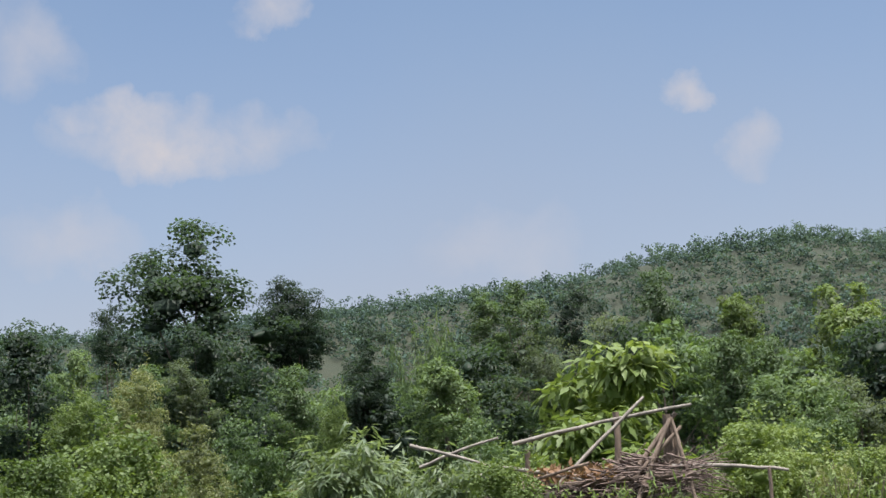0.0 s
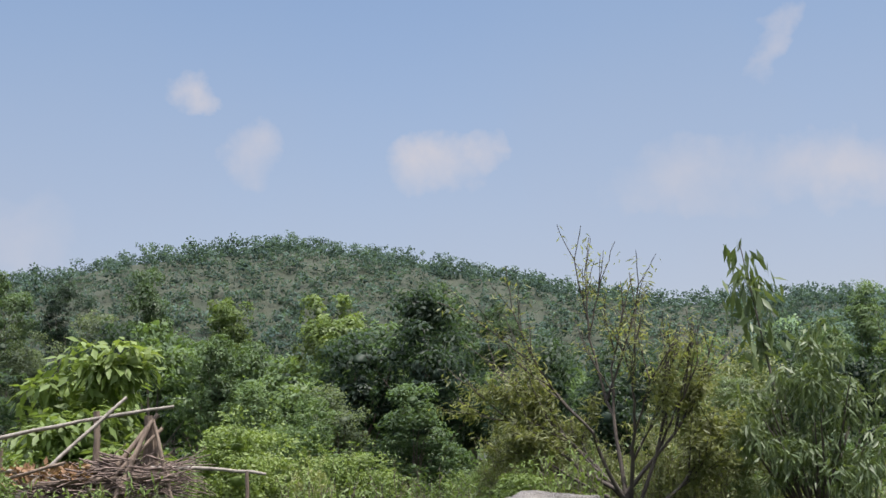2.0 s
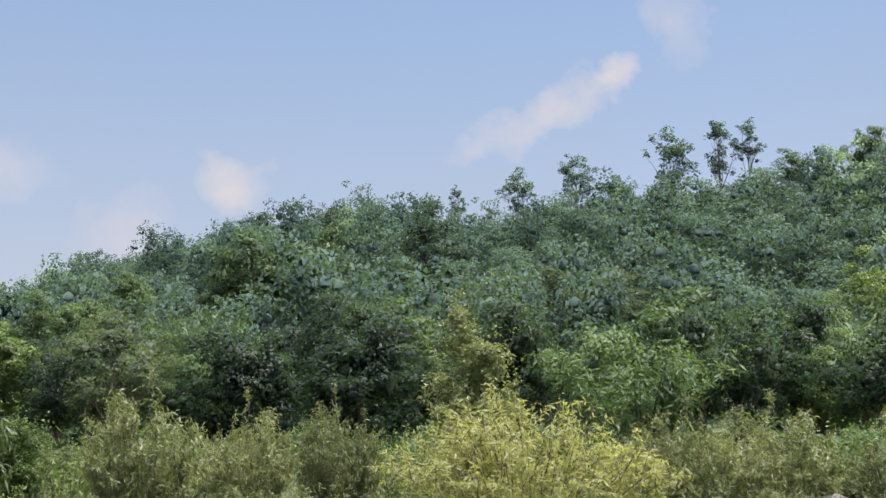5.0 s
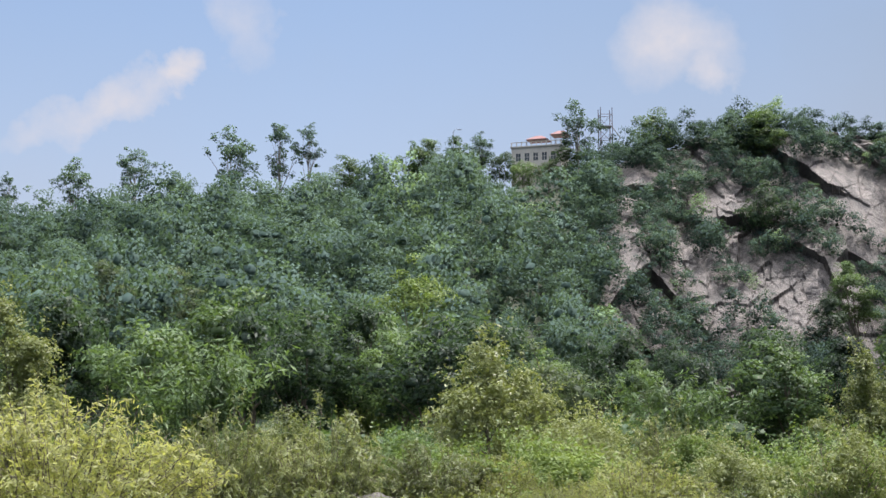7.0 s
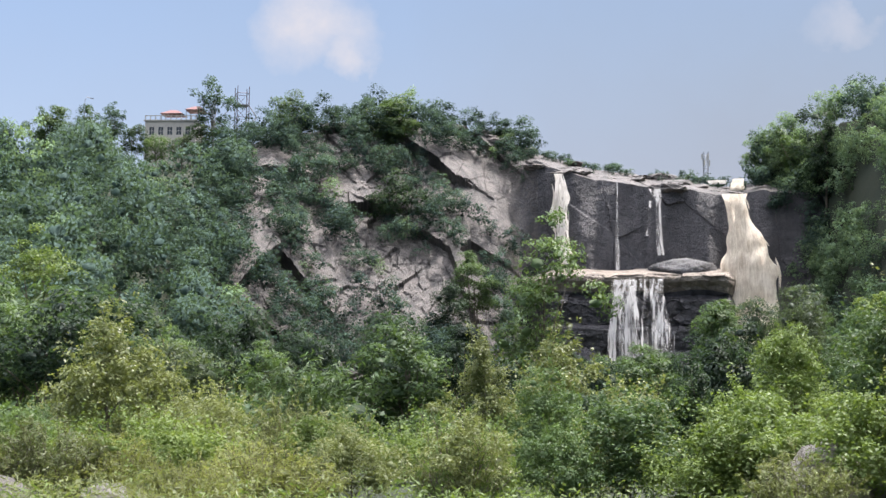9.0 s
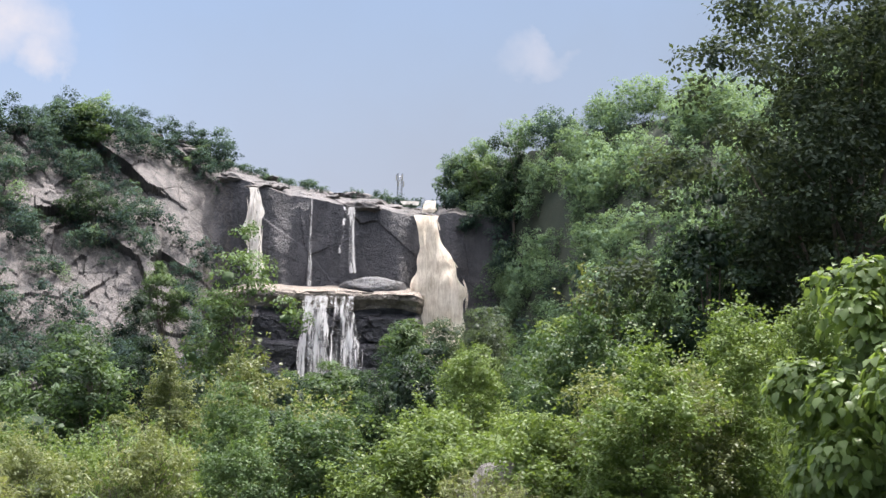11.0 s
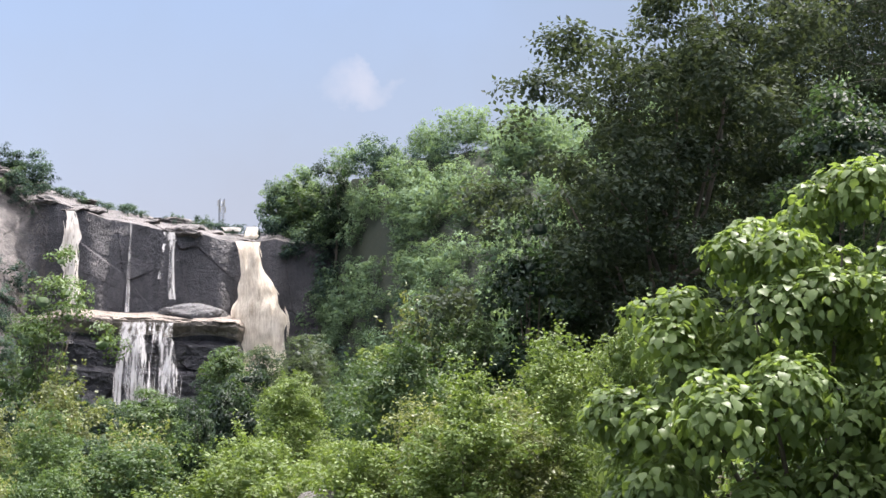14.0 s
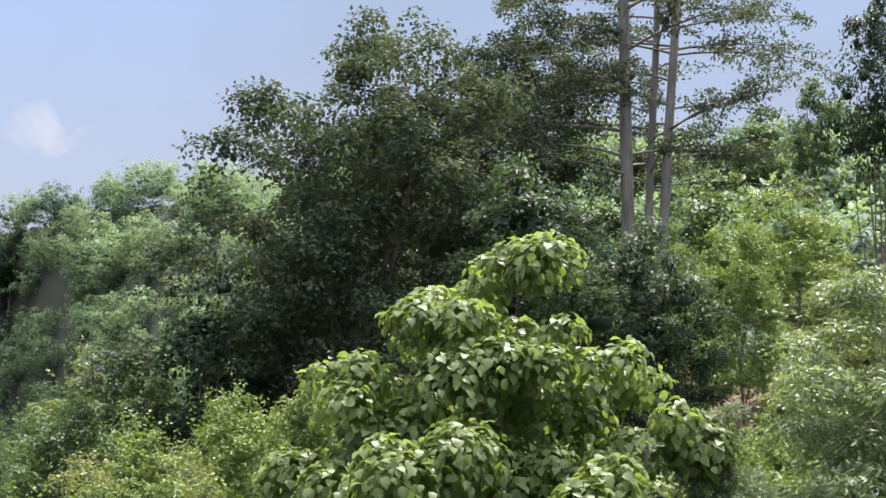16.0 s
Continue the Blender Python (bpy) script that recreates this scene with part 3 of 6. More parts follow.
# ---- far woods ----
def far_tree(rng, H, W, n, size, count=14, each=5):
    cl = crown_clumps(rng, H, W, 0.12, count, 0.19, 0.25)
    v, f, m = foliage(rng, cl, n, size, 0.8, 0.1, 0.6, each, 0.5, 0.75, 0.4, 0.5, True, 0.4)
    return v * np.array([1, 1, H / np.percentile(v[:, 2], 99.5)]), f, m


def wood(name, spots, H, W, n, size, label, seed, kinds=6, shares=(0.58, 0.39, 0.03), count=14, each=5):
    """Many joined trees of three tints with haze in the leaf colour; spots: rows of x, y, z and size."""
    rng = np.random.default_rng(seed)
    made = [far_tree(rng, H, W, n, size, count, each) for _ in range(kinds)]
    sort = rng.choice(3, len(spots), p=shares)
    for tone, (word, mat) in enumerate((("dark", LEAF_FAR_HAZE_DARK), ("green", LEAF_FAR_HAZE), ("pale", LEAF_FAR_HAZE_PALE))):
        vs, fs, ns, k = [], [], [], 0
        for x, y, z, s in [spot for spot, t in zip(spots, sort) if t == tone]:
            v, f, m = made[rng.integers(kinds)]
            a, t = rng.uniform(0, 6.28), s * rng.uniform(0.75, 1.3)
            c, q = math.cos(a), math.sin(a)
            vs.append(np.stack([(v[:, 0] * c - v[:, 1] * q) * s + x, (v[:, 0] * q + v[:, 1] * c) * s + y, v[:, 2] * t + z - 0.5], -1))
            ns.append(np.stack([m[:, 0] * c - m[:, 1] * q, m[:, 0] * q + m[:, 1] * c, m[:, 2]], -1))
            fs.append(f + k)
            k += len(v)
        if vs:
            tagged(piece(name, (np.concatenate(vs), np.concatenate(fs), mat, True, np.concatenate(ns))), f"{label}, {word} trees", "woods", kind="stuff")


# where bare rock shows on the slope: bearing, share of the height, half sizes
BARE = [(9.2, 0.69, 0.9, 0.10), (8.8, 0.58, 0.8, 0.06), (11.6, 0.83, 0.7, 0.07), (12.6, 0.64, 1.3, 0.09), (13.2, 0.53, 0.8, 0.07), (11.2, 0.42, 0.7, 0.1), (12.0, 0.3, 0.9, 0.1),
        (8.1, 0.27, 1.6, 0.12), (10.1, 0.24, 0.9, 0.06), (16.2, 0.4, 2.0, 0.11), (17.9, 0.75, 2.4, 0.13), (14.2, 0.4, 0.7, 0.1), (13.2, 0.32, 1.2, 0.07), (17, 0.95, 1.6, 0.06), (14.9, 0.3, 1.2, 0.1), (17.3, 0.3, 1.4, 0.12), (9.0, 0.42, 0.7, 0.06)]


def bare(b, v):
    return any(((b - p) / w) ** 2 + ((v - q) / h) ** 2 < 0.8 for p, q, w, h in BARE)


rng = np.random.default_rng(5)
spots = []
while len(spots) < 8000:
    b, r = rng.uniform(-92, -14), 805 - 330 * rng.random() ** 1.2
    x, y, z = at(b, r, -2.5)
    if z + 10 > r * 0.055:
        spots.append((x, y, z, rng.uniform(0.5, 1.3)))
wood("far_woods", spots, 8.5, 9.6, 60, 0.95, "dark green woods covering the distant hill, haze painted into the leaves", 21, shares=(0.6, 0.4, 0.0), count=5, each=2)

def spaced(p, taken, gap):
    """Whether a place keeps its distance from those taken, which are filed by cells."""
    i, j = int(p[0] // gap), int(p[1] // gap)
    for q in [q for k in (-1, 0, 1) for m in (-1, 0, 1) for q in taken.get((i + k, j + m), ())]:
        if (p[0] - q[0]) ** 2 + (p[1] - q[1]) ** 2 < gap * gap:
            return False
    taken.setdefault((i, j), []).append(p[:2])
    return True


taken = {}
near, spots, rocky, tries = [], [], [], 0
while len(near) + len(spots) < 1250 and tries < 9000:
    tries += 1
    b, v = rng.uniform(-36, 8.2), rng.random() ** 0.8 * 1.05
    R, F = np.interp(b, FALL_B, FALL_R), np.interp(b, FALL_B, FALL_F)
    r = F + (R - F) * v
    # the house stands clear
    if 3.2 < b < 7.0 and r > 325:
        continue
    p = (*at(b, r, -1.0), rng.uniform(0.5, 1.45) * (1 - 0.42 * float(smooth(np.array(v), 0.66, 0.92))))
    if spaced(p, taken, 4.6):
        (near if r < 290 else spots).append(p)
tries, taken = 0, {}
while len(rocky) < 700 and tries < 4500:
    tries += 1
    b, v = rng.uniform(6.5, 19.4), rng.uniform(0, 1.04)
    if not bare(b, v) and (b < 18.4 or v > 0.97 or (b < 19.3 and rng.random() < 0.7)):
        p = (*face_point(np.array(b), np.array(v)), rng.uniform(0.3, 1.0))
        if spaced(p, taken, 2.1):
            rocky.append(p)
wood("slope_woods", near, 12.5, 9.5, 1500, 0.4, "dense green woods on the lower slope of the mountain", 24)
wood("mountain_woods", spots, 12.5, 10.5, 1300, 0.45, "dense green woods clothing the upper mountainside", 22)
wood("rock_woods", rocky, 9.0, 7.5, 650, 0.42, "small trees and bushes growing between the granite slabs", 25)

spots, near = [], []
while len(near) + len(spots) < 800:
    b, v = 28 + 46 * rng.random() ** 1.6, rng.uniform(0.02, 1.04)
    R, F = np.interp(b, FALL_B, FALL_R), np.interp(b, FALL_B, FALL_F)
    r = F + (R - F) * v
    if v < 0.6 * (31.5 - b) / 3 or r < 80:
        continue
    if 55.6 < b < 59.2 and r < 100:
        continue
    (near if r < 190 else spots).append((*at(b, r, -0.8), rng.uniform(0.6, 1.2)))
# both mostly of the pale tint, which brightens them as haze and light would
wood("gorge_woods", spots, 10.0, 9.0, 1100, 0.42, "green woods on the steep hill beside the falls, paled by painted haze", 23, shares=(0.0, 0.1, 0.9))
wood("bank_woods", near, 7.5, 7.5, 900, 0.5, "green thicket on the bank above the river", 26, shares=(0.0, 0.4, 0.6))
# bushes along the lip of the falls
lip = []
while len(lip) < 120:
    b = rng.uniform(15.5, 27.6)
    lip.append((*face_point(np.array(b), np.array(rng.uniform(0.96, 1.03) if b > 19 else rng.uniform(0.97, 1.04))), rng.uniform(0.15, 0.7)))
# and over the edge of the rock beside the main fall
for b in rng.uniform(27.75, 33.0, 70):
    lip.append((*face_point(np.array(b), np.array(rng.uniform(0.82, 1.02))), rng.uniform(0.5, 1.25)))
wood("lip_bushes", lip, 5.0, 6.0, 350, 0.5, "low green bushes along the top of the cliff", 27)


# ---- trees and shrubs ----
MADE = {}


def grow(kind, maker, m):
    """Places a plant of a kind: the first is built, later ones are copies."""
    if kind not in MADE:
        ob = maker()
        ob.matrix_basis = m
        MADE[kind] = (ob, Matrix.Diagonal((*ob.scale, 1)).inverted())
        return ob
    ob, undo = MADE[kind]
    return copy_thing(ob, m @ undo)


def plant(name, label, group, trunk, crown, bark, leaf, extra=()):
    """A tree or shrub: an empty with its trunk, crown and further parts."""
    ob = tagged(new(name), label, "shrub" if "shrub" in name or "bush" in name else "bamboo" if "bamboo" in name else "tree", group)
    stem = piece("trunk", (*trunk, bark, True), ob)
    if "bamboo" in name or "bush" in name:
        stem["kind"] = "stuff"
    piece("crown", (crown[0], crown[1], leaf, True, crown[2]), ob)
    for part_name, data, label in extra:
        piece(part_name, data, ob, label)
    return ob


def sprigs(rng, clumps, count, length):
    """Places and ways of the leaves on shoots that stand out of the clumps."""
    c = np.asarray(clumps)[rng.choice(len(clumps), count)]
    way = unit((c[:, :3] - c[:, :3].mean(0)) * np.array([1, 1, 0.4]) / length * 0.35 + np.array([0, 0, 0.9]) + 0.35 * rng.normal(size=(count, 3)))
    k = np.repeat(np.arange(count), 14)
    t = rng.uniform(0.2, 1.0, (len(k), 1))
    p = c[k, :3] + way[k] * (c[k, 3:4] * 0.6 + length * rng.uniform(0.6, 1.3, (count, 1))[k] * t) + rng.normal(size=(len(k), 3)) * length * 0.05
    return p, unit(way[k] + 0.8 * rng.normal(size=(len(k), 3)))


def broad(seed, leaf, label, H=12.0, W=9.0, n=6000, size=0.34, low=0.15, count=20, big=0.17, thick=0.2, name="tree", taper=0.3, group="forest trees",
          bark=BARK, limbs=9, each=7, shell=0.5, width=0.62, droop=0.3, soft=True, share=0.5, loose=0.5, core=0.46, flat=0.7, shoots=0):
    def make(h=H):
        """The plant W wide and h high; a slender one carries its crown on a longer stem."""
        rng = np.random.default_rng(seed + int(h * 10))
        base = max(low, 1 - 1.75 * W / h) if low > 0 else low
        crown = h * (1 - base) / (H * (1 - low))
        cl = crown_clumps(rng, h, W, base, max(9, int(count * crown)), big, taper)
        v, f, m = foliage(rng, cl, int(n * crown), size, width, droop, loose, each, share, flat, shell, 0.5, soft, core)
        if shoots:
            p, d, m = *sprigs(rng, cl, shoots, W * 0.28), None
            v, f = join([(v, f), leaves(rng, p, d, size * 1.1, width, droop, loose)])
        fit = np.array([*[W / 2 / np.percentile(np.hypot(v[:, 0], v[:, 1]), 95)] * 2, h / np.percentile(v[:, 2], 99.5)])
        stem, faces = skeleton_of(rng, cl, h, thick, limbs)
        return plant(name, label, group, (stem * fit, faces), (v * fit, f, m), bark, leaf)
    return make, H, W


def arc(a, way, length, sag, steps=7):
    """A curve from a that bends down by sag towards its end."""
    u = np.linspace(0, 1, steps)[:, None]
    return np.asarray(a) + np.asarray(way) * length * u - np.array([0, 0, sag]) * length * u ** 2


def bamboo(seed, leaf, label, H=9.0, W=6.0, culms=26, n=3600, size=0.5):
    """A clump of arching culms with feathery hanging leaves."""
    def make():
        rng = np.random.default_rng(seed)
        chunks, pos, out = [], [], []
        for _ in range(culms):
            a = rng.uniform(0, 6.28)
            lean = rng.uniform(0.05, 0.5) * W / H
            way = unit(np.array([math.cos(a) * lean, math.sin(a) * lean, 1.0]))
            c = arc((math.cos(a) * 0.3, math.sin(a) * 0.3, -0.3), way, H * rng.uniform(0.75, 1.15), 0.22 * rng.uniform(0.3, 1.3), 9)
            spread = np.linspace(0, 1, 9)[:, None] ** 2.5 * np.array([math.cos(a), math.sin(a), 0]) * W * 0.26
            c = c + spread
            chunks.append(tube(c, np.linspace(0.06, 0.012, 9), 5))
            m = n // culms
            t = rng.uniform(0.3, 1.0, m) ** 0.7 * 8
            i = np.minimum(t.astype(int), 7)
            q = c[i] + (c[i + 1] - c[i]) * (t - i)[:, None]
            d = unit(rng.normal(size=(m, 3)) * np.array([1, 1, 0.4]))
            pos.append(q + d * rng.uniform(0.1, 0.75, (m, 1)) * (0.4 + 0.05 * H))
            out.append(d)
        p, d = np.concatenate(pos), np.concatenate(out)
        v, f = leaves(rng, p, d, size, 0.22, 0.8, 0.5)
        nrm = np.repeat(unit(d * 0.5 + unit(p - np.array([0, 0, H * 0.45])) * 0.6 + np.array([0, 0, 0.3]) + 0.3 * rng.normal(size=d.shape)), 4, axis=0)
        return plant("bamboo_clump", label, "bamboo", join(chunks), (v, f, nrm), LEAF_MID, leaf)
    return make, H, W


def twiggy(seed, leaf, label, H=3.2, W=5.0, stems=60, n=7000, size=0.13, width=0.22, droop=0.55, name="willow_bush", bark=BARK, up=1.0, group="willow bushes"):
    """Many thin upright stems, forked, set with narrow leaves."""
    def make():
        rng = np.random.default_rng(seed)
        chunks, pos, out = [], [], []
        for _ in range(stems):
            a, reach = rng.uniform(0, 6.28), math.sqrt(rng.random())
            side = np.array([math.cos(a), math.sin(a), 0.0])
            high = H * (1 - 0.45 * reach ** 2) * rng.uniform(0.72, 1.08)
            base = side * reach * W * 0.18
            top = side * reach * W * 0.5
            u = np.linspace(0, 1, 7)[:, None]
            c = base + (top - base) * u ** 1.3 + np.array([0, 0, 1.0]) * high * u - np.array([0, 0, 0.1])
            c = c + rng.normal(size=(7, 3)) * 0.02 * H * u
            chunks.append(tube(c, np.linspace(0.022, 0.004, 7) * max(1, H / 3), 3))
            for _ in range(4):
                k = rng.integers(2, 6)
                tw = arc(c[k], unit(side * rng.uniform(0.1, 0.9) + rng.normal(size=3) * 0.5 + np.array([0, 0, up])), H * rng.uniform(0.15, 0.32), 0.25)
                chunks.append(tube(tw[::3], np.linspace(0.009, 0.003, 3), 3))
                m = max(3, n // (stems * 5))
                t = rng.random(m) * 5.99
                i = t.astype(int)
                pos.append(tw[i] + (tw[i + 1] - tw[i]) * (t - i)[:, None])
                out.append(np.repeat(unit(tw[-1] - tw[0])[None], m, 0) + rng.normal(size=(m, 3)) * 0.7)
            m = max(3, n // (stems * 5))
            t = rng.uniform(1.5, 5.99, m)
            i = t.astype(int)
            pos.append(c[i] + (c[i + 1] - c[i]) * (t - i)[:, None] + rng.normal(size=(m, 3)) * 0.05)
            out.append(rng.normal(size=(m, 3)))
        p, d = np.concatenate(pos), unit(np.concatenate(out))
        v, f = leaves(rng, p, d, size, width, droop, 0.5, 0.2)
        return plant(name, label, group, join(chunks), (v, f, None), bark, leaf)
    return make, H, W


def big_leaf_bush():
    """A domed bush of large hanging ovate leaves with three humps."""
    rng = np.random.default_rng(91)
    humps = np.array([(0.35, 0.0, 3.9, 0.85), (-0.55, 0.1, 3.3, 0.9), (-1.35, 0.0, 2.7, 0.85), (-1.75, 0.1, 1.7, 0.9), (1.5, 0.0, 3.0, 0.75), (1.95, 0.1, 2.2, 0.8), (0.4, -0.5, 2.6, 1.1),
                      (-0.6, -0.6, 1.9, 1.2), (1.0, -0.6, 1.6, 1.1), (0.2, 0.7, 2.4, 1.2), (-0.9, 0.7, 1.6, 1.1), (1.2, 0.8, 1.6, 1.0), (0.0, -0.7, 0.8, 1.1), (-1.3, -0.5, 0.8, 1.0), (1.3, -0.5, 0.7, 1.0)])
    small = sprout(rng, humps * np.array([1, 1, 1, 1.1]), 10, 0.36, 0.5)
    p, d = in_clumps(rng, small, 30000, 0.8, 0.5, 0.6)
    v, f = leaves(rng, p, d, 0.115, 0.85, 1.3, 0.3, 0.16, 4, 0.55)
    chunks = []
    for h in humps:
        chunks.append(tube(arc((0, 0, -0.1), unit(h[:3]), np.linalg.norm(h[:3]), 0.0) + np.array([0, 0, 0.3]) * np.sin(np.linspace(0, 3.1, 7))[:, None], np.linspace(0.05, 0.012, 7), 6))
    return plant("big_leaf_bush", "bushy young tree with large drooping bright green leaves", "", join(chunks), (v, f, None), BARK, LEAF_HUGE)


def forked(rng, a, way, length, rad, depth, chunks, tips, spread=0.55, sag=-0.08, low=0):
    """A limb that forks and forks again."""
    c = arc(a, way, length, sag, 6) + rng.normal(size=(6, 3)) * length * 0.02 * np.linspace(0, 1, 6)[:, None]
    chunks.append(tube(c, np.linspace(rad, rad * 0.6, 6), 6 if depth > 2 else 4))
    if depth <= 1:
        tips.append(c)
    if depth:
        for k in range(3 if depth > 1 else 4):
            q = c[5] if k < 2 else c[rng.integers(2, 5)]
            w = unit(way + rng.normal(size=3) * spread + np.array([0, 0, 0.25]))
            forked(rng, q, w, length * rng.uniform(0.55, 0.85), rad * 0.58, depth - 1, chunks, tips, spread, sag)


def dry_tree():
    """A small half-bare tree: a dark forked stem, thin upright twigs, a few narrow leaves."""
    rng = np.random.default_rng(17)
    chunks, tips = [], []
    base = arc((0.55, 0, -0.2), unit(np.array([-0.3, 0, 1.0])), 1.5, 0.0)
    chunks.append(tube(base, np.linspace(0.11, 0.08, 7), 8))
    for k, (x, z, ln) in enumerate(((-1.15, 0.75, 1.3), (-0.7, 0.9, 1.5), (-0.45, 1.0, 1.7), (-0.1, 1.0, 1.75), (0.1, 1.0, 1.4), (0.35, 1.0, 1.5), (0.75, 0.9, 1.3), (-0.95, 0.5, 1.0), (0.95, 0.55, 0.9))):
        forked(rng, base[6 - k % 3], unit(np.array([x, rng.normal() * 0.35, z])), ln, 0.045, 3, chunks, tips, 0.33, -0.1)
    pos, out = [], []
    for c in tips:
        m = 60 if c[-1][2] < 3.6 else 12
        t = rng.random(m) * 4.99
        i = t.astype(int)
        pos.append(c[i] + (c[i + 1] - c[i]) * (t - i)[:, None])
        out.append(rng.normal(size=(m, 3)) + (c[-1] - c[0]))
    p, d = np.concatenate(pos), unit(np.concatenate(out))
    p = p + rng.normal(size=p.shape) * 0.07
    v, f = leaves(rng, p, d, 0.15, 0.22, 0.7, 0.5, 0.2)
    v[:, 2] *= 6.2 / max(v[:, 2].max(), 1)
    stem, faces = join(chunks)
    stem[:, 2] *= 6.2 / stem[:, 2].max()
    chunks = [(stem, faces)]
    return plant("dry_tree", "half-bare small tree with dark forked stem and yellowing leaves", "", join(chunks), (v, f, None), BARK_DARK, LEAF_DRY)


def droop_tree():
    """A bushy tree with long hanging leaves and one tall shoot."""
    rng = np.random.default_rng(18)
    chunks = []
    for k in range(30):
        a, reach = rng.uniform(0, 6.28), math.sqrt(rng.random())
        w = unit(np.array([math.cos(a) * reach * 0.62, math.sin(a) * reach * 0.62, 1.0]))
        c = arc((rng.normal() * 0.1, rng.normal() * 0.1, -0.1), w, rng.uniform(2.2, 3.8), 0.2, 8)
        chunks.append(tube(c, np.linspace(0.05, 0.008, 8), 5))
    c = arc((-0.2, 0, 0), unit(np.array([-0.2, 0.1, 1.0])), 5.5, 0.02, 8)
    chunks.append(tube(c, np.linspace(0.05, 0.01, 8), 5))
    heads = sprout(rng, crown_clumps(rng, 3.5, 3.4, 0.05, 24, 0.15, 0.3), 6, 0.5, 0.4)
    p, d = in_clumps(rng, heads, 5600, 0.8, 0.4, 0.4)
    low = leaves(rng, p, d, 0.25, 0.22, 1.5, 0.5, 0.2, 2, 0.3)
    # the large hanging leaves of the shoot
    m = 170
    t = rng.uniform(4.4, 6.99, m)
    i = t.astype(int)
    p = c[i] + (c[i + 1] - c[i]) * (t - i)[:, None] + rng.normal(size=(m, 3)) * np.array([0.26, 0.26, 0.14])
    v, f = join([low, leaves(rng, p, unit(rng.normal(size=(m, 3)) * np.array([1, 1, 0.2])), 0.4, 0.3, 2.0, 0.4, 0.2, 2, 0.1)])
    return plant("drooping_tree", "small tree with long drooping dark green leaves", "", join(chunks), (v, f, None), BARK_DARK, LEAF_DROOP)


def stem_tree():
    """Three tall grey stems with wide flat sprays of small leaves."""
    rng = np.random.default_rng(19)
    chunks, pos, out, limbs = [], [], [], []
    for x, y, rad, lean in ((0.42, 0.0, 0.29, -0.03), (0.32, 0.4, 0.18, 0.03), (0.42, 0.0, 0.22, 0.064)):
        c = arc((x, y, -0.5), unit(np.array([lean, 0, 1.0])), 33.0, 0.0, 12) + np.cumsum(rng.normal(size=(12, 3)) * 0.02, 0) * np.array([1, 1, 0])
        chunks.append(tube(c, np.linspace(rad * 1.2, rad * 0.5, 12), 10))
        for _ in range(18):
            z = rng.uniform(15.0, 27)
            a = rng.uniform(0, 6.28)
            q = np.array([np.interp(z, c[:, 2], c[:, 0]), np.interp(z, c[:, 2], c[:, 1]), z])
            way = unit(np.array([math.cos(a), math.sin(a) * 0.6, 0.22]))
            limb = arc(q, way, rng.uniform(2.8, 6.5), 0.18, 8)
            limbs.append(limb)
            chunks.append(tube(limb, np.linspace(rad * 0.25, 0.015, 8), 5))
            for _ in range(7):
                k = rng.integers(2, 8)
                w = unit(way + rng.normal(size=3) * np.array([0.8, 0.8, 0.25]))
                tw = arc(limb[k], w, rng.uniform(0.8, 2.2), 0.2, 6)
                chunks.append(tube(tw, np.linspace(0.02, 0.006, 6), 3))
                m = 75
                t = rng.random(m) * 4.99
                i = t.astype(int)
                pos.append(tw[i] + (tw[i + 1] - tw[i]) * (t - i)[:, None] + rng.normal(size=(m, 3)) * np.array([0.22, 0.22, 0.08]))
                out.append(rng.normal(size=(m, 3)) * np.array([1, 1, 0.25]))
    p, d = np.concatenate(pos), unit(np.concatenate(out))
    v, f = leaves(rng, p, d, 0.19, 0.42, 0.35, 0.35, 0.2)
    return plant("tall_tree", "tall grey-stemmed tree with three trunks and feathery sprays", "", join(chunks), (v, f, None), BARK_GREY, LEAF_PURPLE)


